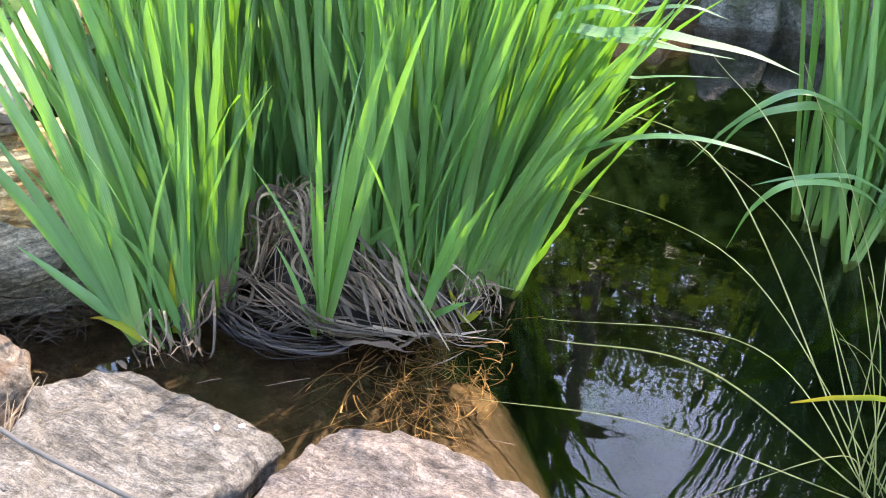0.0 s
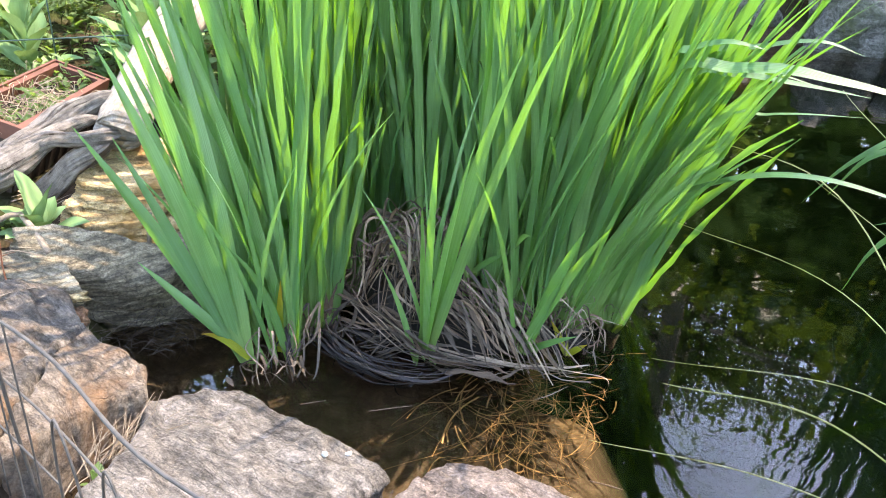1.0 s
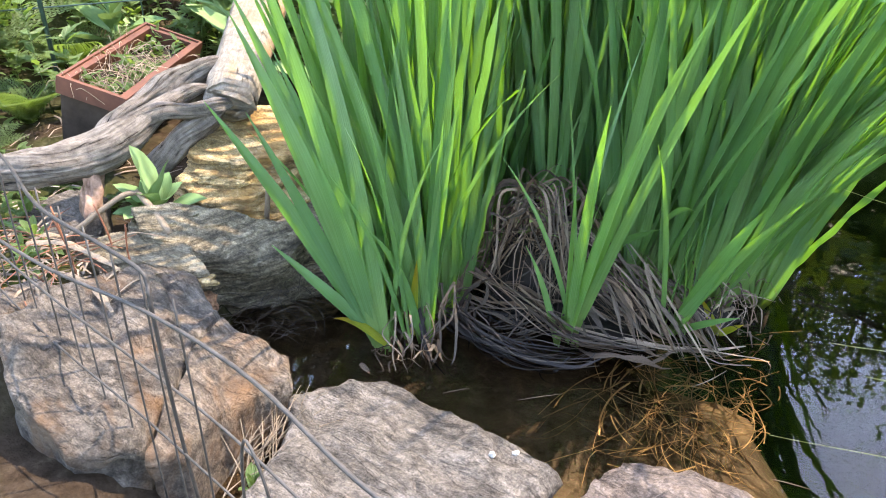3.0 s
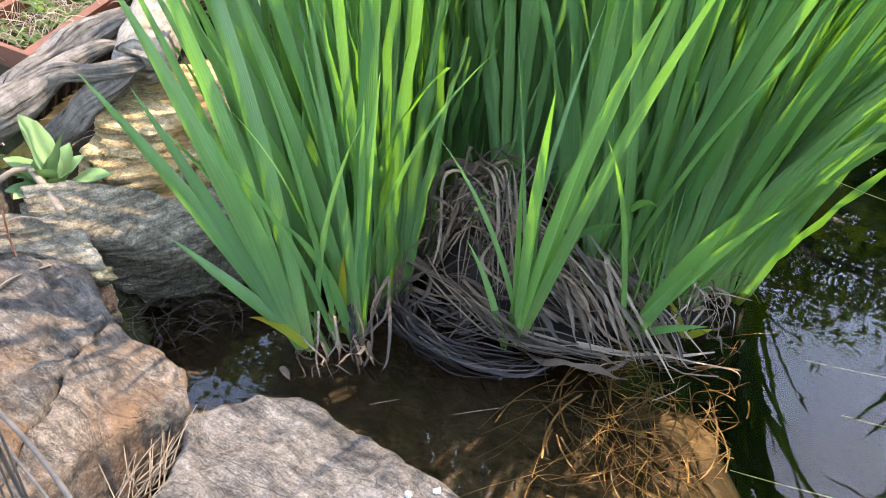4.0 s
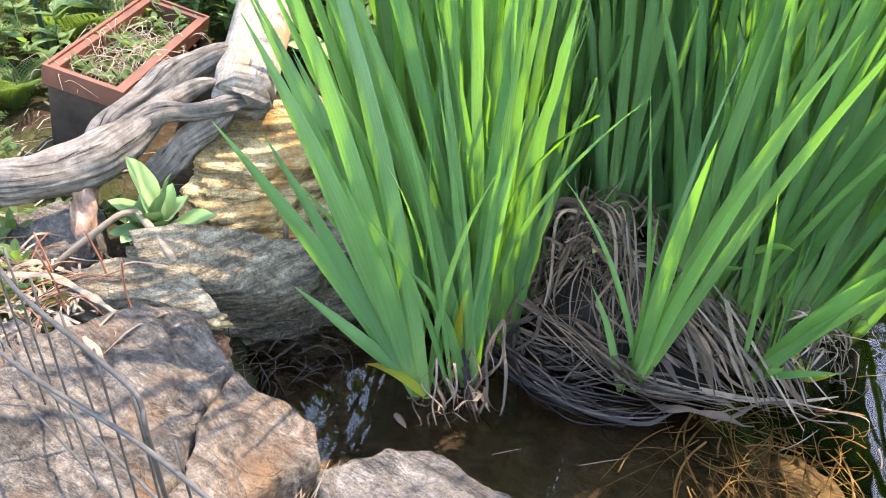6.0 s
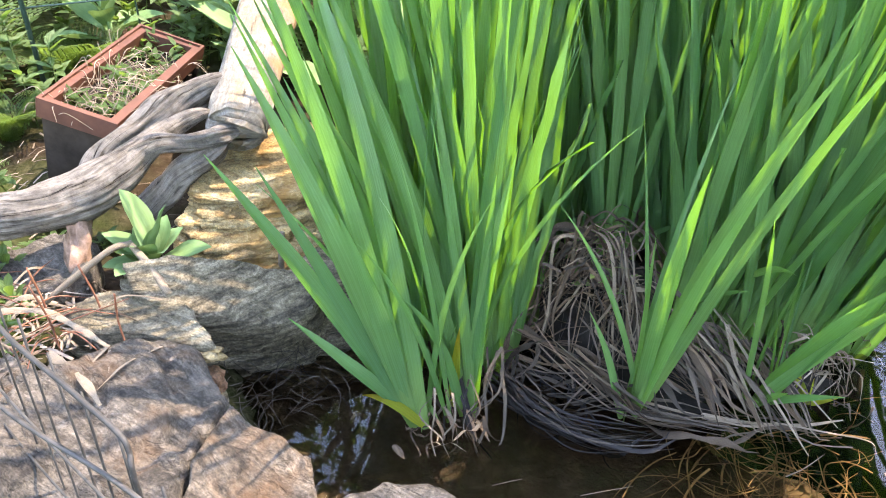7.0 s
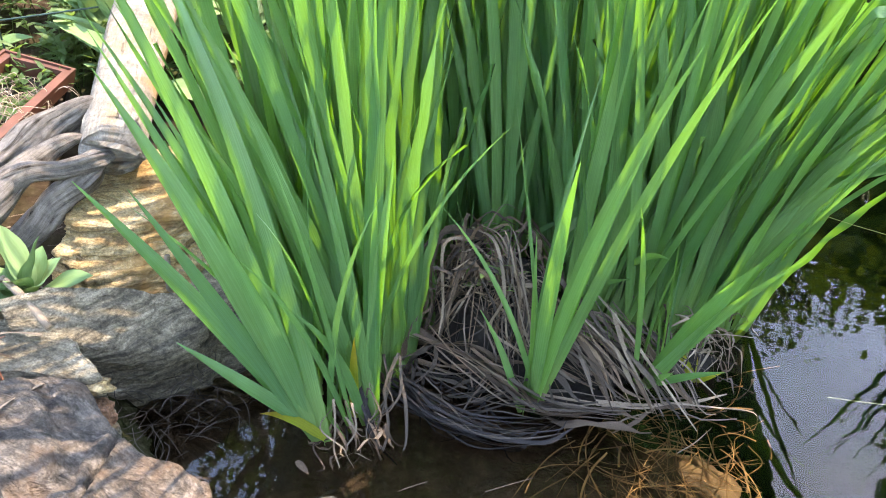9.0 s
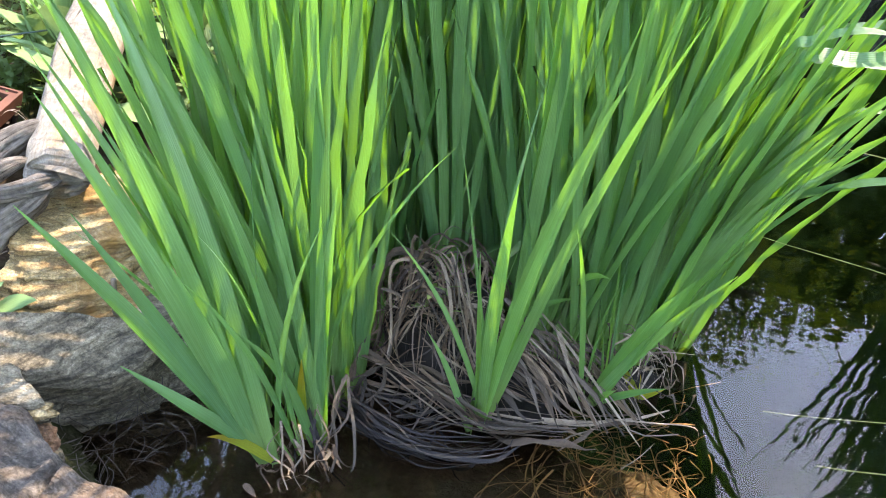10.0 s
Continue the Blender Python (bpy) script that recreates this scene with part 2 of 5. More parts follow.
def tube_data(points, sides=8, steps=5, rough=0.0, freq=30.0, flat=1.0):
    """Points are (x, y, z, radius). Returns verts, faces, uvs."""
    path = spline(points, steps) if steps > 1 else [np.array(q, dtype=float) for q in points]
    verts, faces, uvs, run = [], [], [], 0.0
    for i, q in enumerate(path):
        c, r = Vector(q[:3]), q[3]
        t = Vector(path[min(i + 1, len(path) - 1)][:3]) - Vector(path[max(i - 1, 0)][:3])
        t.normalize()
        a = t.cross(Vector((0.13, 0.21, 1.0))).normalized()
        b = t.cross(a)
        if i:
            run += (c - Vector(path[i - 1][:3])).length
        for k in range(sides):
            w = 2 * math.pi * k / sides
            rr = r
            if rough:
                rr *= 1 + rough * (noise.noise(Vector((math.cos(w + run * .3) * 1.6, math.sin(w + run * .3) * 1.6, run * freq * 0.22)))
                                   + 0.5 * noise.noise(Vector((math.cos(w + run * .4) * 5, math.sin(w + run * .4) * 5, run * freq * 0.3)))
                                   + 0.35 * noise.noise(Vector((math.cos(w) * 11, math.sin(w) * 11, run * freq * 0.35))))
            verts.append(c + a * math.cos(w) * rr + b * math.sin(w) * rr * flat)
            uvs.append((k / sides, run * 4))
    for i in range(len(path) - 1):
        for k in range(sides):
            m = (k + 1) % sides
            faces.append((i * sides + k, i * sides + m, (i + 1) * sides + m, (i + 1) * sides + k))
    n = len(path)
    faces += [tuple(range(sides))[::-1], tuple(range((n - 1) * sides, n * sides))]
    return verts, faces, uvs


def join(parts):
    verts, faces, uvs = [], [], []
    for v, f, u in parts:
        o = len(verts)
        verts += list(v)
        faces += [tuple(i + o for i in q) for q in f]
        uvs += list(u)
    return verts, faces, uvs


def ribbon(points, widths, side, fold=0.15, twist=0.0):
    """A long leaf along points: three columns, folded at the midrib."""
    verts, faces, uvs = [], [], []
    n = len(points)
    for i, p in enumerate(points):
        t = (points[min(i + 1, n - 1)] - points[max(i - 1, 0)]).normalized()
        s = (side - t * side.dot(t)).normalized()
        if twist:
            s = Matrix.Rotation(twist * i / (n - 1), 3, t) @ s
        up = t.cross(s)
        w = widths[i] / 2
        verts += [p - s * w, p + up * w * fold * 2, p + s * w]
        v = i / (n - 1)
        uvs += [(0, v), (0.5, v), (1, v)]
    for i in range(n - 1):
        a = i * 3
        faces += [(a, a + 1, a + 4, a + 3), (a + 1, a + 2, a + 5, a + 4)]
    return verts, faces, uvs


def blade_data(az, tilt, length, width, bend=0.2, face=0.0, twist=0.0, segs=13, fold=0.22, droop=1.7):
    """A sword leaf from the origin. az: compass of its lean; tilt: degrees from upright; bend: further degrees to the tip."""
    az, face = radians(az), radians(face)
    h = Vector((math.cos(az), math.sin(az), 0))
    p, pts, ws = Vector(), [], []
    for i in range(segs + 1):
        s = i / segs
        th = radians(tilt + bend * s ** droop)
        pts.append(p.copy())
        ws.append(max(0.0006, width * min(1.0, 0.62 + 2.2 * s) * (1 - max(0.0, (s - 0.4) / 0.6) ** 1.8)))
        p = p + (h * math.sin(th) + Vector((0, 0, 1)) * math.cos(th)) * (length / segs)
    th = radians(tilt)
    side = h * math.cos(th) - Vector((0, 0, 1)) * math.sin(th)
    side = Matrix.Rotation(face, 3, (h * math.sin(th) + Vector((0, 0, math.cos(th)))).normalized()) @ side
    return ribbon(pts, ws, side, fold, radians(twist))


def smooth(a, b, x):
    u = min(1.0, max(0.0, (x - a) / (b - a)))
    return u * u * (3 - 2 * u)


TOPS = {}


def slab(name, outline, plane, depth, seed, material, label, relief=0.008, ledges=3, grid=46, category="rock", group="", kind="", crag=0.05, ledge=0.014):
    """A flat-topped layered stone. outline: plan points; plane: height at the middle and slopes along x and y."""
    pts = [Vector(q) for q in outline]
    c = sum(pts, Vector((0, 0))) / len(pts)
    z0, gx, gy = plane
    off = Vector((seed * 3.1, seed * 1.7, seed * 0.9))
    polar = sorted((math.atan2(q.y - c.y, q.x - c.x), (q - c).length) for q in pts)
    polar = [(polar[-1][0] - 2 * math.pi, polar[-1][1]), *polar, (polar[0][0] + 2 * math.pi, polar[0][1])]

    def reach(a):
        for (a0, r0), (a1, r1) in zip(polar, polar[1:]):
            if a0 <= a <= a1:
                # along the straight edge between two corners
                x0, y0, x1, y1 = r0 * math.cos(a0), r0 * math.sin(a0), r1 * math.cos(a1), r1 * math.sin(a1)
                den = math.sin(a) * (x1 - x0) - math.cos(a) * (y1 - y0)
                return (x1 * y0 - x0 * y1) / den if abs(den) > 1e-9 else r0
        return polar[0][1]

    def top(x, y):
        q = Vector((x, y, 0))
        n1 = noise.fractal(q * 8 + off, 0.8, 2.1, 6)
        run = (x * math.cos(seed) + y * math.sin(seed)) * 13 + 1.3 * noise.noise(q * 5 + off) + 0.3 * noise.noise(q * 30 + off)
        saw = run - math.floor(run)
        saw = saw / 0.85 if saw < 0.85 else (1 - saw) / 0.15
        chip = smooth(0.10, 0.22, noise.noise(q * 11 + off))
        return z0 + gx * (x - c.x) + gy * (y - c.y) + relief * (1.1 * n1 + 0.42 * saw + 0.55 * chip)

    TOPS[seed] = top
    g, verts, faces = grid, [], []
    for j in range(g + 1):
        for i in range(g + 1):
            u, v = 2 * i / g - 1, 2 * j / g - 1
            dx, dy = u * math.sqrt(1 - v * v / 2), v * math.sqrt(1 - u * u / 2)
            rr, a = min(1.0, math.hypot(dx, dy)), math.atan2(dy, dx)
            rad = reach(a) * rr
            rad *= 1 + crag * rr ** 4 * noise.fractal(Vector((math.cos(a) * 3, math.sin(a) * 3, seed)), 0.8, 2.0, 5)
            x, y = c.x + rad * math.cos(a), c.y + rad * math.sin(a)
            verts.append(Vector((x - c.x, y - c.y, top(x, y) - 0.006 * smooth(0.93, 1.0, rr) * (1 + noise.noise(Vector((x * 40, y * 40, seed)))))))
    for j in range(g):
        for i in range(g):
            a = j * (g + 1) + i
            faces.append((a, a + 1, a + g + 2, a + g + 1))
    rim = [i for i in range(g)] + [g + j * (g + 1) for j in range(g)] + [g * (g + 1) + g - i for i in range(g)] + [(g - j) * (g + 1) for j in range(g)]
    levels, prev, m = ledges * 3, rim, len(rim)
    for k in range(1, levels + 1):
        now = []
        s = k / levels
        for i in rim:
            b = verts[i]
            out = 1 + 0.05 * noise.noise(Vector((b.x * 9, b.y * 9, k * 1.3 + seed))) + (ledge if k % 3 == 1 else -ledge) - 0.10 * s * s
            now.append(len(verts))
            verts.append(Vector((b.x * out, b.y * out, b.z - depth * s)))
        for i in range(m):
            faces.append((prev[i], now[i], now[(i + 1) % m], prev[(i + 1) % m]))
        prev = now
    faces.append(tuple(prev))
    zb = min(v.z for v in verts)
    ob = mesh_object(name, [v - Vector((0, 0, zb)) for v in verts], faces, material, at=(c.x, c.y, zb))
    return tagged(ob, label, category, group, kind)


def slate(name, outline, plane, layers, thick, seed, material, label, shift=(0.0, 0.0), jag=0.10, relief=0.004, shrink=0.05, category="rock"):
    """A stone split into thin beds: stacked plates with broken edges, each bed reaching further out than the one above. shift: how far, in plan."""
    r = random.Random(seed)
    pts = [Vector(q) for q in outline]
    c = sum(pts, Vector((0, 0))) / len(pts)
    z0, gx, gy = plane
    ring, rings, bits = 96, 11, []
    edge = [Vector(q[:2]) for q in spline([(*q,) for q in pts + [pts[0]]], 12)][:-1]
    for k in range(layers):
        grow = 1 - shrink * (layers - 1 - k) * r.uniform(.5, 1.4)
        off = Vector(shift) * k * r.uniform(.5, 1.5)
        th = thick * r.uniform(.6, 1.5)
        drop = thick * k
        ph = Vector((seed * 1.7 + k * 3.3, k * 2.1, seed * .7))
        top, low = [], []
        for j in range(ring):
            e = edge[int(j * len(edge) / ring)] - c
            a = math.atan2(e.y, e.x)
            q = Vector((math.cos(a) * 2.2, math.sin(a) * 2.2, 0)) + ph
            cut = 1 + jag * (noise.noise(q) + .5 * abs(noise.noise(q * 3.1)) + .35 * noise.noise(q * 9))
            top.append(e * grow * cut + off)
            low.append(e * grow * (cut + .05 * noise.noise(q * 7 + Vector((0, 0, 4)))) + off)
        vs, fs = [], []

        def put(p, dz):
            w = Vector((p.x, p.y, 0))
            bed = relief * (1.2 * noise.fractal(w * 9 + ph, .8, 2.1, 5) + .9 * math.floor(2.2 * noise.noise(w * 7 + ph)) / 2.2)
            vs.append(Vector((p.x, p.y, z0 + gx * p.x + gy * p.y - drop - dz + bed)))

        for i in range(rings):
            s = 1 - (i / rings) ** 1.3
            for p in top:
                put(p * s + off * (1 - s), .0025 if i == 0 else 0)
        put(off.copy(), 0)
        for i in range(rings - 1):
            for j in range(ring):
                m = (j + 1) % ring
                fs.append((i * ring + j, i * ring + m, (i + 1) * ring + m, (i + 1) * ring + j))
        last = rings * ring
        fs += [((rings - 1) * ring + j, (rings - 1) * ring + (j + 1) % ring, last) for j in range(ring)]
        base = len(vs)
        for p in low:
            put(p, .5 * th)
        for p in top:
            put(p * .97 + off * .03, th + .002)
        for j in range(ring):
            m = (j + 1) % ring
            fs += [(m, j, base + j, base + m), (base + m, base + j, base + ring + j, base + ring + m)]
        fs.append(tuple(base + ring + j for j in range(ring)))
        bits.append((vs, fs))
    zb = min(v.z for vs, fs in bits for v in vs)
    root = empty(name, (c.x, c.y, zb), label, category)
    for vs, fs in bits:
        mesh_object("bed", [v - Vector((0, 0, zb)) for v in vs], fs, material, root, smooth=False)
    return root


def boulder(name, at, size, seed, material, label, turn=0.0, category="rock", group="", rough=0.35, kind=""):
    bm = bmesh.new()
    bmesh.ops.create_icosphere(bm, subdivisions=4, radius=1)
    for v in bm.verts:
        n = v.co.normalized()
        d = 1 + rough * noise.fractal(n * 1.3 + Vector((seed, seed * 2.3, 0)), 0.9, 2.0, 5)
        blocky = max(abs(n.x), abs(n.y), abs(n.z))
        v.co = n * d / (0.55 + 0.45 * blocky) * 0.8
        v.co = Vector((v.co.x * size[0], v.co.y * size[1], max(v.co.z, -0.7) * size[2]))
    me = bpy.data.meshes.new(name)
    bm.to_mesh(me)
    bm.free()
    me.materials.append(material)
    me.polygons.foreach_set("use_smooth", [True] * len(me.polygons))
    ob = new(name, me)
    ob.matrix_world = pose(*at, 0, 0, turn)
    return tagged(ob, label, category, group, kind)


# ---- ground, basin and water ----
def left_edge(y):
    return -0.40 - 0.28 * smooth(0.72, 1.0, y) - 0.12 * smooth(1.3, 2.2, y)


def ground_z(x, y):
    front = 0.80 + 0.06 * smooth(-0.1, 0.3, x) + 0.12 * smooth(0.3, 0.7, x)
    d = min(x - left_edge(y), y - front, 3.95 + 0.2 * math.sin(x * 2.1) - y, 1.25 + 0.2 * math.sin(y * 1.7) - x)
    wob = 0.02 * noise.noise(Vector((x * 4, y * 4, 0))) + 0.006 * noise.noise(Vector((x * 21, y * 21, 3)))
    if d > 0:
        return -0.02 - 0.07 * smooth(0.0, 0.14, d) - 0.85 * smooth(0.26, 0.95, d + 1.5 * max(0.0, x - 0.02) - 0.35 * max(0.0, -0.1 - x)) + wob
    o = -d
    z = -0.02 + 0.085 * smooth(0, 0.10, o) + 0.05 * smooth(0.1, 0.5, o)
    z += 0.25 * smooth(3.6, 5.0, y) + 0.9 * smooth(5, 12, y) + 2.0 * smooth(14, 60, math.hypot(x, y))
    z += 0.18 * smooth(-1.3, -2.6, x) * 1.0 if x < -1.3 else 0.0
    z -= 0.085 * smooth(0.98, 0.88, y) * smooth(-0.50, -0.42, x) * smooth(0.25, 0.45, y)
    return z + wob


def axis(mid, fine, near, far):
    a = list(np.arange(mid - near, mid + near, fine))
    d, step = near, fine
    while d < far:
        step *= 1.22
        d += step
        a.append(mid + d)
        a.insert(0, mid - d)
    return a


xs, ys = axis(-0.2, 0.03, 1.5, 420), axis(1.4, 0.03, 1.9, 420)
gv = [(x, y, ground_z(x, y)) for y in ys for x in xs]
gf = [(j * len(xs) + i, j * len(xs) + i + 1, (j + 1) * len(xs) + i + 1, (j + 1) * len(xs) + i)
      for j in range(len(ys) - 1) for i in range(len(xs) - 1)]
n = Nodes("mud_and_litter")
v = n.coords()
litter = n.ramp(n.noise(v, 38, 8, 0.7), [(0.3, (0.022, 0.015, 0.010)), (0.55, (0.055, 0.040, 0.028)), (0.75, (0.115, 0.09, 0.06))])
green = n.ramp(n.noise(v, 2.2, 5, 0.6), [(0.45, (0, 0, 0)), (0.62, (1, 1, 1))])
litter = n.mix(n.mix(0.6, (0, 0, 0), green), litter, (0.05, 0.085, 0.02))
geo = n.add("NewGeometry")
sep = n.add("SeparateXYZ")
n.link(geo.outputs["Position"], sep.inputs[0])
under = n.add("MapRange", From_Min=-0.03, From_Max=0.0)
# bed fades to green-black with depth, painting the light lost in murky water
depth_fade = n.add("MapRange", From_Min=-0.46, From_Max=-0.06)
n.link(sep.outputs["Z"], depth_fade.inputs["Value"])
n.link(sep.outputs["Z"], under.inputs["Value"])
murk_bed = n.ramp(n.noise(v, 12, 6, 0.6), [(0.3, (0.004, 0.013, 0.005)), (0.7, (0.010, 0.024, 0.009))])
# paler shallow bed, also standing for the brown glow of sunlit murk
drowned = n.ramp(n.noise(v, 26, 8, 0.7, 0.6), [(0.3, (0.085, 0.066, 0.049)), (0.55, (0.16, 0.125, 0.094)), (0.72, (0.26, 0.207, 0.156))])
murk_bed = n.mix(depth_fade.outputs[0], murk_bed, drowned)
MUD = n.finish(n.mix(under.outputs[0], murk_bed, litter), 0.9, n.bump(n.noise(v, 60, 8, 0.7), 0.8, 0.02), 0.0)
tagged(mesh_object("ground", gv, gf, MUD), "muddy bank with leaf litter, pond bed coloured darker with depth for murk", "ground", kind="structure")

n = Nodes("pond_water")
v = n.coords()
n.b.inputs["Base Color"].default_value = (0.31, 0.248, 0.165, 1)
n.b.inputs["Transmission Weight"].default_value = 1.0
n.b.inputs["Roughness"].default_value = 0.012
n.b.inputs["IOR"].default_value = 1.333
turned = n.coords("Object", (1, 1.7, 1))
turned.node.inputs["Rotation"].default_value = (0.3, 0.2, 0.7)
swell = n.noise(turned, 4.0, 1, 0.4, 1.0)
fine = n.noise(n.coords("Object", (1, 2.6, 1)), 11.0, 1, 0.4, 0.6)
n.link(n.bump(n.mix(0.22, swell, fine), 0.028, 0.03), n.b.inputs["Normal"])
WATER = n.m
wx, wy = np.linspace(-0.95, 1.7, 24), np.linspace(0.62, 4.6, 30)
water = mesh_object("water", [(x, y, 0) for y in wy for x in wx],
                    [(j * 24 + i, j * 24 + i + 1, (j + 1) * 24 + i + 1, (j + 1) * 24 + i) for j in range(29) for i in range(23)], WATER)
water.visible_shadow = False
tagged(water, "still dark brown pond water with faint ripples", "water", kind="structure")

# ---- stones round the near edge ----
slab("flat_stone", [(-0.41, 0.775), (-0.37, 0.835), (-0.325, 0.858), (-0.27, 0.852), (-0.21, 0.845), (-0.15, 0.84), (-0.10, 0.825), (-0.105, 0.76),
                    (-0.14, 0.66), (-0.20, 0.56), (-0.30, 0.54), (-0.36, 0.62), (-0.365, 0.69)],
     (0.058, -0.04, 0.0), 0.09, 1, GREY_ROCK, "flat grey schist slab at the water's edge", 0.010)
slab("flat_stone", [(-0.085, 0.745), (-0.062, 0.83), (-0.046, 0.876), (0.0, 0.892), (0.06, 0.895), (0.13, 0.888), (0.20, 0.875), (0.25, 0.84), (0.24, 0.72),
                    (0.15, 0.60), (0.03, 0.56), (-0.07, 0.63)],
     (0.05, 0.0, 0.02), 0.09, 2, PINK_ROCK, "pinkish grey layered stone slab at the water's edge", 0.015)
slab("split_stone", [(-0.69, 0.775), (-0.655, 0.825), (-0.62, 0.838), (-0.58, 0.822), (-0.545, 0.80), (-0.535, 0.745), (-0.50, 0.68), (-0.465, 0.60), (-0.52, 0.55),
                     (-0.62, 0.57), (-0.71, 0.63), (-0.715, 0.70)],
     (0.128, -0.20, -0.02), 0.13, 3, RUST_ROCK, "weathered grey slab with rusty patches, cracked along one side", 0.017)
slab("split_stone", [(-0.542, 0.803), (-0.505, 0.796), (-0.47, 0.80), (-0.437, 0.797), (-0.41, 0.772), (-0.425, 0.735), (-0.44, 0.68), (-0.43, 0.62),
                     (-0.457, 0.595), (-0.493, 0.68), (-0.528, 0.748)],
     (0.100, -0.26, -0.03), 0.12, 4, FOX_ROCK, "rust-orange and grey slab beside the crack", 0.016)
slate("ledge_stone", [(-0.765, 0.865), (-0.742, 0.90), (-0.70, 0.95), (-0.64, 1.015), (-0.60, 1.035), (-0.585, 1.0), (-0.605, 0.95), (-0.64, 0.91), (-0.68, 0.88), (-0.725, 0.855)],
      (0.136, -0.72, 0.24), 9, 0.016, 5, LEDGE_ROCK, "grey green slaty ledge sloping to the water", (-.0045, .0035), .10, .006, .008)
slate("ledge_stone", [(-0.80, 0.79), (-0.775, 0.855), (-0.72, 0.885), (-0.68, 0.888), (-0.625, 0.865), (-0.602, 0.85), (-0.625, 0.836), (-0.69, 0.822), (-0.74, 0.79)],
      (0.142, -0.06, 0.06), 7, 0.020, 15, LEDGE_ROCK, "dark grey slate block in front of the ledge", (-.002, .001), .10, .005, .01)
slate("ochre_stone", [(-0.80, 0.975), (-0.75, 0.955), (-0.71, 0.975), (-0.66, 1.04), (-0.65, 1.12), (-0.72, 1.14), (-0.79, 1.07)],
      (0.170, -0.30, 0.20), 6, 0.014, 6, OCHRE_ROCK, "ochre layered slate slab stacked on the bank", (.004, -.003), .16, .005, .03)
slate("ochre_stone", [(-0.81, 1.02), (-0.765, 1.0), (-0.70, 1.05), (-0.645, 1.13), (-0.65, 1.22), (-0.74, 1.22), (-0.81, 1.12)],
      (0.212, -0.22, 0.20), 5, 0.013, 7, OCHRE_ROCK, "yellowish split slate slab under the log", (.004, -.003), .16, .005, .03)
slate("back_stone", [(-0.73, 1.24), (-0.66, 1.20), (-0.60, 1.25), (-0.57, 1.36), (-0.62, 1.46), (-0.72, 1.44)],
      (0.225, 0.0, 0.12), 8, 0.024, 8, LEDGE_ROCK, "grey slab behind the irises", (.004, -.003), .12, .006, .02)
slate("low_stone", [(-0.69, 1.0), (-0.63, 1.01), (-0.58, 1.06), (-0.60, 1.15), (-0.66, 1.15), (-0.70, 1.08)],
      (0.118, -0.15, 0.20), 7, 0.019, 9, LEDGE_ROCK, "shaded grey slate under the ochre slabs", (.004, -.003), .12, .006, .02)
slab("bank_stone", [(-0.95, 0.83), (-0.90, 0.80), (-0.85, 0.82), (-0.83, 0.87), (-0.87, 0.92), (-0.94, 0.91)],
     (0.145, 0.0, 0.1), 0.09, 10, GREY_ROCK, "small pale flat stone half sunk in the bank", 0.008)
slab("bank_stone", [(-0.80, 0.66), (-0.74, 0.63), (-0.715, 0.67), (-0.73, 0.72), (-0.79, 0.73)],
     (0.14, 0.0, 0.0), 0.08, 11, RUST_ROCK, "rusty stone beside the cracked slab", 0.008)
boulder("orange_stone", (-0.606, 0.836, 0.096), (0.026, 0.016, 0.014), 5, ORANGE_ROCK, "small rounded orange stone wedged under a ledge", -20)
boulder("cream_stone", (-0.614, 0.846, 0.122), (0.024, 0.014, 0.008), 9, OCHRE_ROCK, "small cream stone lying on the orange one", 10)
boulder("pebble", (-0.168, 0.802, TOPS[1](-0.168, 0.802) + .002), (0.0042, 0.0036, 0.0036), 3, PEBBLE, "tiny white pebble lying on the slab", group="pebbles")
boulder("pebble", (-0.150, 0.825, TOPS[1](-0.150, 0.825) + .001), (0.0045, 0.0035, 0.002), 4, PEBBLE, "tiny flat pebble lying on the slab", 40, group="pebbles")
for x, y, s, k in ((0.36, 0.74, 0.16, 21), (0.62, 0.80, 0.2, 22), (0.30, 0.42, 0.2, 23), (-0.05, 0.38, 0.15, 24), (-0.72, 0.45, 0.12, 25), (-0.42, 0.40, 0.14, 26)):
    boulder("edge_stone", (x, y, 0.02), (s, s * 0.8, 0.06), k, PINK_ROCK, "low grey stone set in the pond's rim", k * 37, group="rim stones")

# ---- far bank ----
for x, y, sx, sz, k in ((0.22, 4.0, 0.20, 0.30, 31), (0.62, 4.1, 0.30, 0.30, 32), (-0.22, 4.15, 0.26, 0.24, 33), (1.05, 3.95, 0.32, 0.3, 34), (-0.7, 4.15, 0.34, 0.3, 35),
                        (-1.1, 3.7, 0.3, 0.25, 36), (1.4, 3.3, 0.3, 0.3, 37), (1.45, 2.3, 0.28, 0.22, 38)):
    boulder("bank_boulder", (x, y, 0.05), (sx, sx * 0.8, sz), k, BANK_ROCK, "grey mossy boulder on the shaded far bank", k * 41, group="far bank boulders")

# ---- driftwood and log ----
drift = empty("driftwood_branch", (-0.85, 0.95, 0.14), "grey weathered forked driftwood branch lying on the bank", "driftwood")


def under(parent, name, data, material, label=""):
    vs, fs, us = data
    o = Vector(parent.location)
    return mesh_object(name, [Vector(q) - o for q in vs], fs, material, parent, us, label=label)


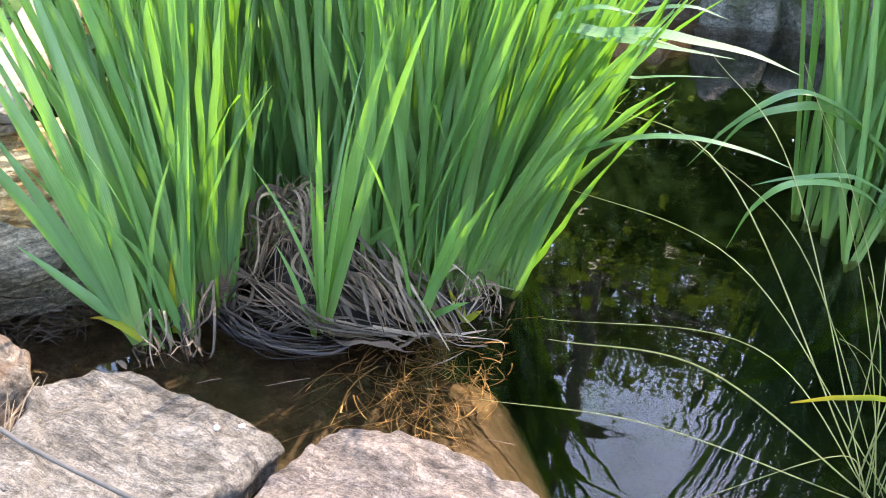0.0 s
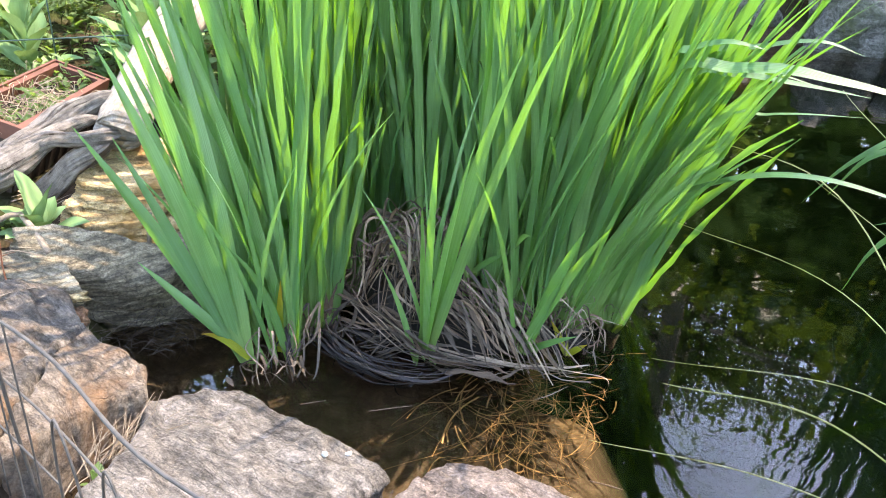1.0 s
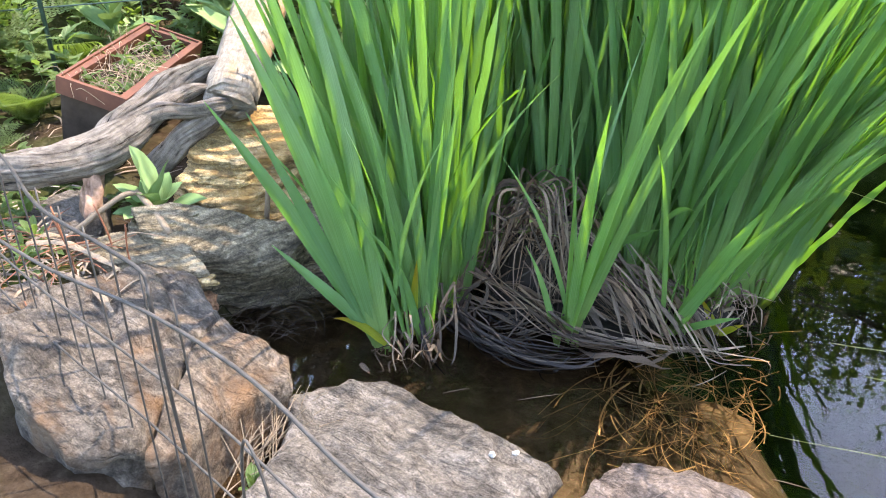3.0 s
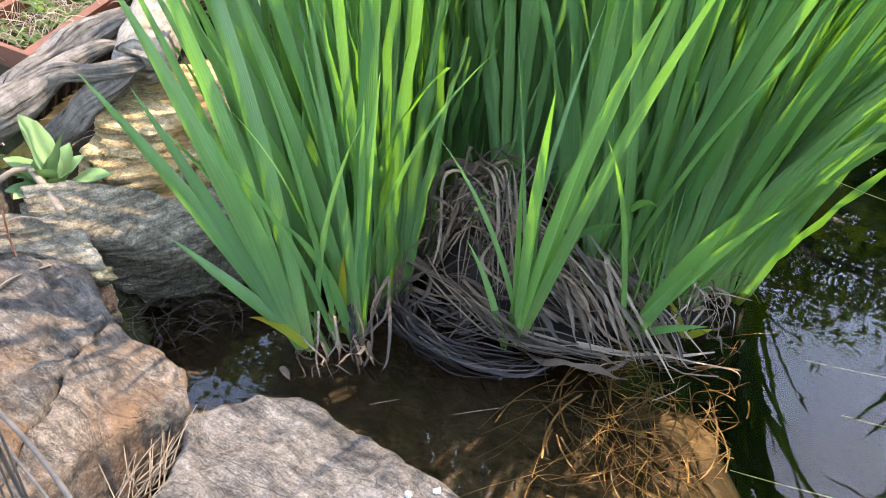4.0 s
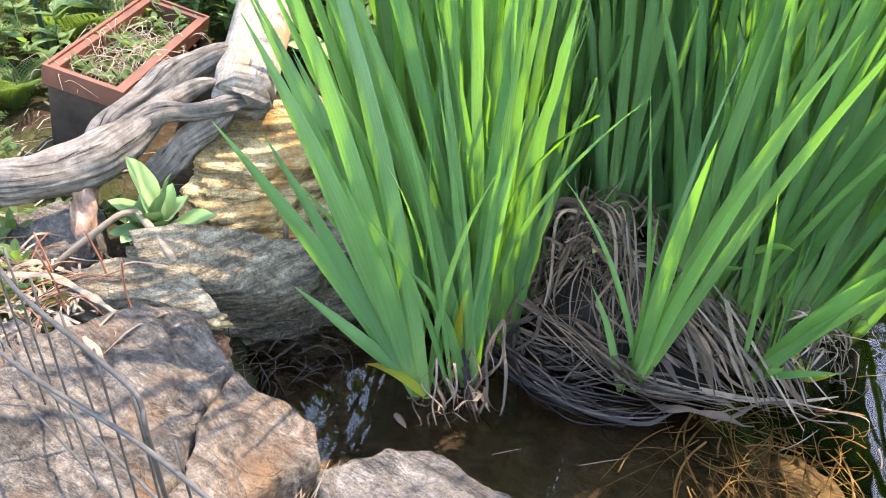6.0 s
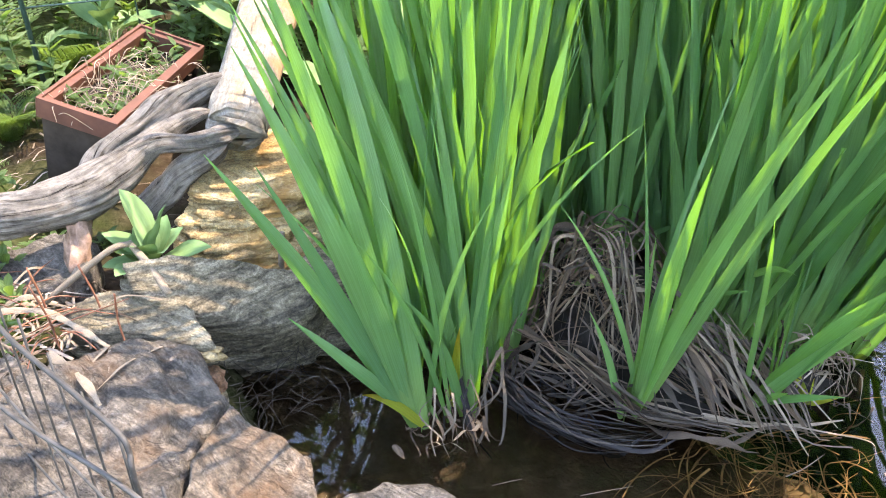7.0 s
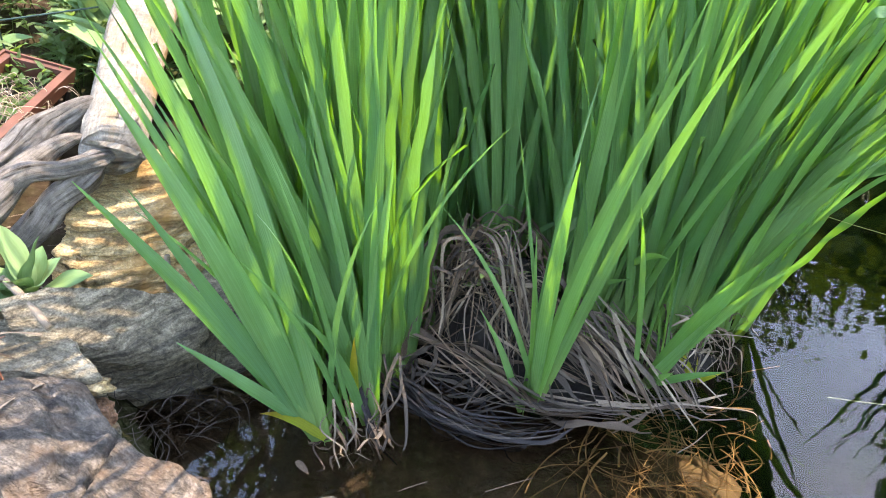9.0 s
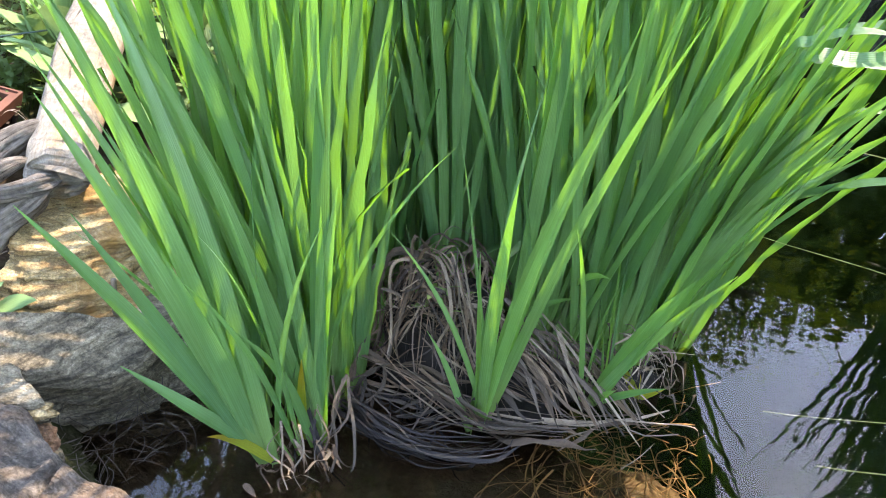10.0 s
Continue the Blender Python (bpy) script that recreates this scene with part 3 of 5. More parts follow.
under(drift, "main_limb", tube_data([(-1.25, 0.70, 0.16, 0.024), (-1.05, 0.80, 0.19, 0.026), (-0.915, 0.845, 0.215, 0.026), (-0.865, 0.905, 0.222, 0.028), (-0.845, 0.95, 0.238, 0.026),
                                     (-0.832, 1.00, 0.260, 0.018), (-0.824, 1.04, 0.272, 0.013), (-0.812, 1.07, 0.280, 0.009), (-0.800, 1.092, 0.281, 0.002)],
                                    56, 16, 0.26, 60), WOOD)
under(drift, "upper_prong", tube_data([(-0.925, 0.955, 0.19, 0.012), (-0.921, 1.00, 0.226, 0.019), (-0.905, 1.05, 0.247, 0.020), (-0.888, 1.09, 0.264, 0.022), (-0.866, 1.12, 0.282, 0.019),
                                       (-0.835, 1.145, 0.298, 0.012), (-0.812, 1.16, 0.302, 0.002)], 44, 12, 0.36, 75), WOOD)
under(drift, "upper_prong", tube_data([(-0.890, 1.095, 0.252, 0.012), (-0.868, 1.12, 0.264, 0.012), (-0.846, 1.143, 0.274, 0.009), (-0.818, 1.16, 0.292, 0.002)], 24, 10, 0.55, 70), WOOD)
under(drift, "cross_arm", tube_data([(-0.842, 0.97, 0.250, 0.016), (-0.815, 1.00, 0.268, 0.012), (-0.788, 1.03, 0.264, 0.011), (-0.767, 1.07, 0.263, 0.012), (-0.757, 1.09, 0.262, 0.003)], 30, 12, 0.5, 70), WOOD)
under(drift, "lower_prong", tube_data([(-0.85, 0.985, 0.167, 0.016), (-0.823, 1.01, 0.198, 0.019), (-0.796, 1.03, 0.228, 0.018), (-0.776, 1.055, 0.247, 0.017), (-0.764, 1.075, 0.262, 0.006)], 40, 14, 0.36, 75), WOOD)
under(drift, "root_stub", tube_data([(-0.865, 0.90, 0.20, 0.0118), (-0.86, 0.885, 0.175, 0.0126), (-0.85, 0.872, 0.15, 0.0148), (-0.845, 0.865, 0.135, 0.0044)], 20, 9, 0.9, 90),
      plain_material("reddish_bark", (0.09, 0.05, 0.0259), (0.38, 0.24, 0.18), 60, 0.9, 1.0), "reddish peeling root stub")
log = empty("bleached_log", (-0.80, 1.12, 0.20), "pale bleached barkless log resting on the slabs", "log")
under(log, "trunk", tube_data([(-0.764, 1.089, 0.262, 0.030), (-0.768, 1.096, 0.262, 0.038), (-0.776, 1.108, 0.264, 0.041), (-0.84, 1.22, 0.30, 0.042), (-0.93, 1.38, 0.345, 0.046),
                               (-1.04, 1.58, 0.37, 0.052), (-1.13, 1.75, 0.375, 0.055)], 56, 14, 0.10, 9, 0.75), BLEACHED)
for k in range(6):
    a, f = k * 1.07, .5 + .5 * noise.noise(Vector((k * 3.3, 1, 2)))
    x, y, z = -.770 + .027 * math.cos(a) * .8, 1.100 + .027 * math.cos(a) * .45, .255 + .020 * math.sin(a)
    under(log, "splinter", tube_data([(x - .03, y + .05, z + .012, .007), (x, y, z, .006), (x + .006 * f, y - .011 * f, z - .005 * f, .002)], 8, 5, .7, 70), BLEACHED)
under(log, "splinter", tube_data([(-0.80, 1.09, 0.262, 0.012), (-0.82, 1.13, 0.28, 0.013), (-0.86, 1.20, 0.305, 0.010), (-0.88, 1.24, 0.315, 0.002)], 10, 6, 0.5, 60), BLEACHED)

# ---- planter box ----
PL = Matrix.Translation((-1.104, 1.164, 0.132)) @ Matrix.Rotation(radians(23), 4, "Z") @ Matrix.Rotation(radians(18), 4, "Y")      # long side along local y
planter = new("planter_box")
planter.matrix_world = PL
tagged(planter, "brown plastic window box planter with weeds, on the bank", "planter")
W, L, H, T = 0.057, 0.165, 0.135, 0.006


def box_ring(z0, z1, w0, l0, w1, l1, t):
    """An open four-sided wall with thickness t."""
    vs = []
    for z, w, l in ((z0, w0, l0), (z1, w1, l1)):
        for k in (0, t):
            vs += [(-w + k, -l + k, z), (w - k, -l + k, z), (w - k, l - k, z), (-w + k, l - k, z)]
    fs = []
    for i in range(4):
        j = (i + 1) % 4
        fs += [(i, j, 8 + j, 8 + i), (4 + j, 4 + i, 12 + i, 12 + j), (8 + i, 8 + j, 12 + j, 12 + i), (j, i, 4 + i, 4 + j)]
    return vs, fs, [(0, 0)] * 16


body = join([box_ring(0.0, H - 0.02, W * 0.78, L * 0.90, W * 0.93, L * 0.965, T),
             ([(-W * .75, -L * .88, .004), (W * .75, -L * .88, .004), (W * .75, L * .88, .004), (-W * .75, L * .88, .004)], [(0, 1, 2, 3)], [(0, 0)] * 4)])
box = mesh_object("body", *body[:2], DULL, planter, body[2], False, "dusty dull brown box sides")
rim = join([box_ring(H - 0.026, H, W, L, W * 1.01, L * 1.005, 0.016), box_ring(H - 0.012, H + 0.004, W * 1.012, L * 1.006, W * 1.012, L * 1.006, 0.005)])
mesh_object("rim", *rim[:2], TERRACOTTA, planter, rim[2], False, "reddish brown moulded rim")
for i in range(9):
    y = -L * 0.86 + i * L * 1.72 / 8
    rib = [(W * .80, y - .004, .006), (W * .80, y + .004, .006), (W * .955, y + .004, H - .028), (W * .955, y - .004, H - .028),
           (W * .80 + .006, y - .004, .006), (W * .80 + .006, y + .004, .006), (W * .955 + .006, y + .004, H - .028), (W * .955 + .006, y - .004, H - .028)]
    mesh_object("rib", rib, [(4, 5, 6, 7), (0, 4, 7, 3), (1, 2, 6, 5), (0, 1, 5, 4), (3, 7, 6, 2), (0, 3, 2, 1)], DULL, box, smooth=False)
sn = 12
sv = [(-W * .9 + W * 1.8 * i / sn, -L * .94 + L * 1.88 * j / (2 * sn), H - 0.028 + 0.008 * noise.noise(Vector((i * .6, j * .6, 2)))) for j in range(2 * sn + 1) for i in range(sn + 1)]
sf = [(j * (sn + 1) + i, j * (sn + 1) + i + 1, (j + 1) * (sn + 1) + i + 1, (j + 1) * (sn + 1) + i) for j in range(2 * sn) for i in range(sn)]
mesh_object("soil", sv, sf, SOIL, planter, label="dry dark potting soil")


# ---- leaf scatter helpers ----
def small_leaf(p, d, up, length, width):
    """A short pointed leaf, folded along the midrib."""
    s = d.cross(up)
    if s.length < 1e-4:
        s = Vector((1, 0, 0))
    s.normalize()
    nrm = s.cross(d)
    a, b, c = p + d * length * 0.35, p + d * length * 0.7, p + d * length
    vs = [p, a - s * width * .5 + nrm * width * .12, a, a + s * width * .5 + nrm * width * .12,
          b - s * width * .36 + nrm * width * .1, b, b + s * width * .36 + nrm * width * .1, c - nrm * width * 0.2]
    return vs, [(0, 2, 1), (0, 3, 2), (1, 2, 5, 4), (2, 3, 6, 5), (4, 5, 7), (5, 6, 7)], \
        [(.5, 0), (0, .35), (.5, .35), (1, .35), (.1, .7), (.5, .7), (.9, .7), (.5, 1)]


def rand_dir(r, zmin=-0.3, zmax=1.0):
    z, a = r.uniform(zmin, zmax), r.uniform(0, 2 * math.pi)
    q = math.sqrt(max(0, 1 - min(1, z * z)))
    return Vector((q * math.cos(a), q * math.sin(a), z)).normalized()


def weed_patch(name, count, place, size, material, label, seed, category="weeds", kind="stuff", leaves=9, stem=0.16):
    r = random.Random(seed)
    bits = []
    for _ in range(count):
        x, y = place(r)
        z = ground_z(x, y)
        h = stem * r.uniform(0.4, 1.3)
        lean = Vector((r.gauss(0, .25), r.gauss(0, .25), 1)).normalized()
        top = Vector((x, y, z)) + lean * h
        bits.append(tube_data([(x, y, z - .01, .0016), (*top, .0008)], 3, 1))
        for k in range(leaves):
            f = r.uniform(0.25, 1.0)
            d = rand_dir(r, -0.15, 0.7)
            bits.append(small_leaf(Vector((x, y, z)) + lean * h * f, d, Vector((0, 0, 1)), size * r.uniform(.6, 1.4), size * r.uniform(.35, .6)))
    vs, fs, us = join(bits)
    return tagged(mesh_object(name, vs, fs, material, uvs=us), label, category, kind=kind)


# weeds and straw in the planter
r = random.Random(31)
bits, straw = [], []
for k in range(75):
    u, w = r.uniform(-.82, .82), r.uniform(-.95, .95)
    p = Vector((u * W, w * L, H - .03))
    h = r.uniform(.006, .032)
    for q in range(5):
        bits.append(small_leaf(p + Vector((0, 0, h * r.random())), rand_dir(r, .0, .8), Vector((0, 0, 1)), r.uniform(.012, .03), r.uniform(.005, .012)))
for k in range(150):
    p = Vector((r.uniform(-.85, .95) * W, r.uniform(-.98, .5) * L, H - .022))
    d = rand_dir(r, -.1, .5)
    q = p + d * r.uniform(.03, .07)
    m = (p + q) / 2 + rand_dir(r) * .014 + Vector((0, 0, .012))
    straw.append(tube_data([(*p, .0005), (*m, .0005), (*q, .0004)], 3, 4))
mesh_object("green_growth", *join(bits)[:2], WEED, planter, join(bits)[2], label="low green weeds")
STRAW = plain_material("straw", (0.22, 0.155, 0.10), (0.46, 0.37, 0.28), 40, 0.8, 0.2)
for d in straw:
    mesh_object("straw", d[0], d[1], STRAW, planter)


# ---- broad-leaved rosette plants ----
def broad_leaf(az, tilt, length, width, bend=35, wave=0.0):
    az = radians(az)
    h = Vector((math.cos(az), math.sin(az), 0))
    sd = Vector((-h.y, h.x, 0))
    p, vs, fs, us, segs = Vector(), [], [], [], 10
    for i in range(segs + 1):
        s = i / segs
        th = radians(tilt + bend * s)
        up = h * -math.cos(th) + Vector((0, 0, 1)) * math.sin(th)
        w = width * (0.16 + 0.84 * math.sin(math.pi * min(1, (s * 0.92 + 0.06)) ** 1.25)) * (1 - 0.9 * max(0, (s - .88) / .12))
        for k in (-1, -.5, 0, .5, 1):
            vs.append(p + sd * w / 2 * k + up * (abs(k) ** 1.5 * w * 0.16 + wave * w * math.sin(9 * s + k * 2)))
            us.append((k / 2 + .5, s))
        p = p + (h * math.sin(th) + Vector((0, 0, 1)) * math.cos(th)) * (length / segs)
    for i in range(segs):
        for k in range(4):
            a = i * 5 + k
            fs.append((a, a + 1, a + 6, a + 5))
    return vs, fs, us


def rosette(name, at, leaves, seed, material, label, category, size, group="", stem=0.0):
    r = random.Random(seed)
    root = empty(name, at, label, category, group)
    if stem:
        mesh_object("stem", *tube_data([(0, 0, -.01, .006), (r.gauss(0, .01), r.gauss(0, .01), stem / 2, .005), (r.gauss(0, .03), r.gauss(0, .03), stem, .003)], 7, 5)[:2], material, root)
    for k in range(leaves):
        f = k / max(1, leaves - 1)
        vs, fs, us = broad_leaf(k * 137.5 + r.uniform(-15, 15), 64 - 50 * f + r.uniform(-8, 8), size * (1.05 - 0.45 * f) * r.uniform(.85, 1.1),
                                size * 0.42 * (1 - 0.3 * f) * r.uniform(.85, 1.1), r.uniform(15, 45) * (1 - .6 * f), 0.04)
        z = stem * (0.15 + 0.85 * f) if stem else 0.012 * f
        mesh_object("leaf", [q + Vector((0, 0, z)) for q in vs], fs, material, root, us)
    return root


mull = empty("mullein", (-0.775, 0.925, 0.135), "pale grey-green felted young mullein rosette beside driftwood", "plant")
for az, tilt, ln, w, bend, z in ((205, 10, .098, .040, 6, .018), (30, 18, .082, .028, 10, .018), (215, 42, .072, .032, 12, .008), (-65, 30, .060, .026, 30, .016), (-20, 40, .060, .026, 24, .010),
                                 (-85, 58, .066, .030, 24, .004), (-40, 66, .060, .028, 20, .002), (35, 66, .078, .030, 16, .006), (185, 60, .062, .028, 16, .004), (150, 30, .060, .026, 10, .010),
                                 (100, 34, .064, .026, 14, .008), (60, 40, .060, .024, 16, .008), (-110, 40, .050, .022, 30, .012), (0, 12, .044, .018, 10, .022), (-130, 66, .062, .028, 20, .002), (-10, 74, .060, .026, 10, .0)):
    d = broad_leaf(az, tilt, ln, w * 1.25, bend, .05)
    mesh_object("leaf", [q + Vector((0, 0, z)) for q in d[0]], d[1], FELT, mull, d[2])
for x, y, sz, st, k in ((-1.12, 1.52, .17, .22, 1), (-1.00, 1.72, .18, .34, 2), (-1.28, 1.62, .16, .30, 3), (-1.22, 1.92, .18, .40, 4), (-0.80, 1.60, .15, .22, 5), (-1.45, 1.45, .15, .18, 6),
                        (-0.74, 1.85, .16, .3, 7), (-1.5, 1.95, .18, .4, 8), (-1.1, 2.15, .2, .45, 9), (-0.9, 1.95, .18, .42, 10), (-1.36, 1.78, .17, .25, 11)):
    rosette("grey_sage", (x, y, ground_z(x, y)), 15, 50 + k, FELT, "tall grey-green broad-leaved herb behind the planter", "plant", sz, "grey herbs", st)
for x, y, k in ((-0.93, 0.83, 1), (-0.865, 0.79, 2), (-0.83, 0.745, 3), (-0.94, 0.765, 4)):
    rosette("strawberry_plant", (x, y, ground_z(x, y)), 7, 80 + k, WEED, "small bright green strawberry leaves on the bank", "plant", .042, "strawberry plants", .035)
rosette("seedling", (-0.375, 0.655, 0.03), 5, 90, WEED, "small green seedling between two slabs", "plant", .035)


# ---- ferns ----
def frond(length, seed):
    r = random.Random(seed)
    bits, p, th = [], Vector(), radians(r.uniform(12, 25))
    az = 0.0
    n_p = 16
    for i in range(n_p):
        s = i / n_p
        d = Vector((math.sin(th), 0, math.cos(th)))
        q = p + d * length / n_p
        bits.append(tube_data([(*p, .0016 * (1 - s) + .0005), (*q, .0014 * (1 - s) + .0005)], 3, 1))
        ln = length * 0.30 * math.sin(math.pi * (0.12 + 0.88 * s)) ** 0.8
        for sgn in (-1, 1):
            e = (Vector((0, sgn, 0)) * .95 + d * .35).normalized()
            for m in range(5):
                a = q + e * ln * m / 5
                for s2 in (-1, 1):
                    bits.append(small_leaf(a, (e * .5 + d * s2 * .85).normalized(), d.cross(e), ln * .30 * (1 - m / 7), ln * .13))
        p = q
        th += radians(4.0)
    return join(bits)


FRONDS = [frond(.42, k) for k in range(3)]
FROND_MESH = []
for fd in FRONDS:
    tmp = mesh_object("frond", fd[0], fd[1], WEED, uvs=fd[2])
    FROND_MESH.append(tmp.data)
    bpy.data.objects.remove(tmp)
for k, (x, y, sc) in enumerate(((-1.30, 1.10, .36), (-1.45, 1.36, .45), (-1.22, .93, .28), (-1.62, 1.2, .8), (-1.75, 1.6, .9), (-1.5, .95, .6))):
    fern = empty("fern", (x, y, ground_z(x, y) - .005), "feathery green fern on the shady bank", "fern", "ferns behind the planter")
    for i in range(9):
        ob = new("frond", FROND_MESH[(i + k) % 3])
        ob.parent = fern
        ob.matrix_basis = pose(0, 0, 0, 0, rng.uniform(-4, 14), i * 40 + rng.uniform(-14, 14)) @ Matrix.Scale(sc * rng.uniform(.75, 1.1), 4)


# ---- undergrowth ----
weed_patch("undergrowth", 900, lambda r: (r.uniform(-3.2, -1.22), r.uniform(.75, 3.6)), .034, WEED, "dense green weeds behind the planter", 3, leaves=22, stem=.17)
weed_patch("undergrowth", 420, lambda r: (r.uniform(-1.3, -.72), r.uniform(1.5, 3.4)), .036, WEED, "green weeds behind the log", 5, leaves=18, stem=.16)
weed_patch("undergrowth", 700, lambda r: (r.uniform(-3.0, 2.8), r.uniform(4.0, 6.5)), .09, WEED, "weeds on the far bank", 6, leaves=12, stem=.4)
weed_patch("undergrowth", 260, lambda r: (r.uniform(1.5, 3.2), r.uniform(.2, 4.0)), .07, WEED, "weeds on the far side of the pond", 8, leaves=12, stem=.35)
weed_patch("bank_weeds", 60, lambda r: (r.uniform(-1.3, -.92), r.uniform(.72, 1.0)), .022, WEED, "low green weeds by the driftwood", 7, leaves=8, stem=.04)

# ---- irises ----
CLUMP = Vector((-0.30, 1.36, 0))
IRIS_LABEL = "green sword-leaved iris growing in the pond clump"


def iris(at, blades, label=IRIS_LABEL, group="irises in the clump"):
    """blades: rows of compass, tilt, length, width, bend, face."""
    root = empty("iris_plant", at, label, "iris", group)
    for k, (az, tilt, ln, w, bend, face) in enumerate(blades):
        d = blade_data(az, tilt, ln, w * rng.uniform(.95, 1.2), bend, face, rng.uniform(-22, 22))
        off = Vector((rng.uniform(-.008, .008), rng.uniform(-.008, .008), -.01))
        mesh_object("leaf", [q + off for q in d[0]], d[1], IRIS, root, d[2])
    return root


# the fans along the near edge, each with its own spread
iris((-0.405, 0.950, 0.035), ((-150, 27, .395, 0.0218, 6, 8), (-160, 16, .47, 0.0235, 10, 0), (-146, 40, .215, 0.0143, 2, 0), (-140, 12, .30, 0.0185, 4, 15), (-165, 10, .60, 0.0218, 14, 5),
                              (-175, 20, .50, 0.0202, 8, -10), (170, 9, .56, 0.0185, 16, 20), (-155, 22, .36, 0.0168, 4, 30)), "broad-leaved iris fan leaning over the water at the bank")
iris((-0.375, 1.015, 0.01), ((-25, 4, .345, 0.0168, 4, 0), (-17, 8, .385, 0.0151, 6, 10), (165, 6, .44, 0.0168, 6, 5), (-165, 12, .56, 0.0185, 12, 0), (30, 3, .62, 0.0185, 6, 20), (-120, 10, .22, 0.0109, 30, 0),
                             (150, 14, .50, 0.0151, 10, 30)))
iris((-0.425, 1.06, 0.02), ((-170, 13, .48, 0.0168, 10, 0), (170, 9, .62, 0.0185, 12, 10), (-150, 18, .40, 0.0134, 8, 20), (20, 3, .55, 0.0151, 6, 30), (160, 20, .55, 0.0151, 14, 10)))
iris((-0.196, 1.100, 0.025), ((-56, 10, .385, .022, 10, 15), (-20, 12, .50, .018, 14, 20), (-35, 14, .40, .014, 10, 0), (-80, 3, .26, .017, 4, 0), (-10, 16, .56, .015, 10, 40)),
     "iris fan rising in front of the dead leaf mound")
iris((-0.077, 1.190, 0.02), ((-43, 24, .30, .022, 8, 10), (-34, 27, .33, .015, 10, 40), (-20, 48, .12, .009, 10, 0), (-60, 36, .10, .008, 10, 0)),
     "small iris fan leaning out over open water")
iris((-0.462, 1.030, 0.01), ((-165, 15, .42, .017, 10, 0), (172, 10, .60, .018, 14, 20), (-175, 21, .52, .015, 12, 10), (-140, 8, .34, .014, 6, 30), (30, 4, .46, .015, 6, 0), (168, 26, .40, .012, 8, 0)))
iris((-0.485, 1.100, 0.02), ((178, 14, .66, .018, 14, 10), (-170, 20, .50, .016, 10, 0), (160, 9, .80, .018, 12, 20), (-150, 11, .44, .014, 6, 40), (20, 3, .70, .016, 4, 10)))
old = empty("yellowing_leaf", (-0.392, 1.005, 0.012), "short upright iris leaf with an orange-yellow tip", "leaf")
d = blade_data(10, 3, .125, .012, 3, 0)
mesh_object("blade", d[0], d[1], IRIS_YOUNG, old, d[2])
# thin young leaves among the nearest fans
r = random.Random(77)
for x, y in ((-.412, .962), (-.385, .985), (-.37, 1.02), (-.40, 1.05), (-.44, 1.06), (-.19, 1.112), (-.205, 1.095), (-.085, 1.20), (-.06, 1.21), (-.47, 1.05), (-.43, 1.03), (-.33, 1.24), (-.12, 1.25), (-.16, 1.27)):
    iris((x, y, .01), [(r.uniform(-180, 180), abs(r.gauss(8, 8)), r.uniform(.14, .46), r.uniform(.005, .010), r.uniform(2, 30), r.gauss(0, 45)) for q in range(3)])
# the crowd behind them: flat fans, the middle leaf longest
def fan(at, plane, lean, toward, count, length, width, spread, r, arc=0.0):
    """A flat iris fan. plane: compass of the fan's plane; lean, toward: the whole fan tipped over, and to where."""
    root = empty("iris_plant", at, IRIS_LABEL, "iris", "irises in the clump")
    tip = Matrix.Rotation(radians(lean), 3, Vector((-math.sin(radians(toward)), math.cos(radians(toward)), 0)))
    h = Vector((math.cos(radians(plane)), math.sin(radians(plane)), 0))
    for k in range(count):
        f = 2 * k / (count - 1) - 1 + r.uniform(-.12, .12)
        t = f * spread
        d = blade_data(plane if t > 0 else plane + 180, abs(t), length * (1 - .42 * f * f) * r.uniform(.78, 1.06), width * r.uniform(.72, 1.1) * (1 - .15 * abs(f)),
                       (r.uniform(0, 9) + 5 * abs(f)) * (3.2 if t > 0 and r.random() < arc else 1), r.gauss(0, 18), r.uniform(-26, 26))
        mesh_object("leaf", [tip @ (q + h * .010 * f + Vector((r.uniform(-.003, .003), r.uniform(-.003, .003), -.012))) for q in d[0]], d[1], IRIS, root, d[2])
    for k in range(3 if at[1] < 1.36 else 0):       # withered sheaths round the foot
        d = blade_data(r.uniform(-150, 40), r.uniform(3, 28), r.uniform(.04, .13), r.uniform(.004, .009), r.uniform(5, 90), r.gauss(0, 40), r.uniform(-60, 60), 8)
        mesh_object("sheath", [q + Vector((r.uniform(-.003, .003), 0, -.015)) for q in d[0]], d[1], r.choice((DRY, PALE, SODDEN_SHADE)), root, d[2], label="withered brown sheath")


r = random.Random(12)
done = 0
while done < 185:
    x, y = r.uniform(-.55, .08), r.uniform(1.06 if done < 145 else 1.36, 1.78)
    u = Vector(((x - CLUMP.x) / .31, (y - CLUMP.y) / .42))
    if u.length > 1 or (x > -.36 and y < 1.20) or (abs(x + .285) < .085 and y < 1.27) or (x > -.14 and y < 1.25):
        continue
    done += 1
    out = math.degrees(math.atan2(u.y * .55, u.x))
    right, left = max(0.0, u.x), max(0.0, -u.x)
    short = left > .55 and r.random() < .6
    fan((x, y, .085 * max(0, 1 - u.length) - .02), r.gauss(0, 38), max(0, ((11 - 4 * right) * u.length + 3 * right * right) * r.uniform(.15, 1.35)), out + r.gauss(0, 26), r.choice((5, 6, 6, 7)),
        r.uniform(.42, .66) if short else r.uniform(.72, 1.06), r.uniform(.0115, .0215), r.uniform(6, 13) + 4 * right, r, .15 + .3 * right)
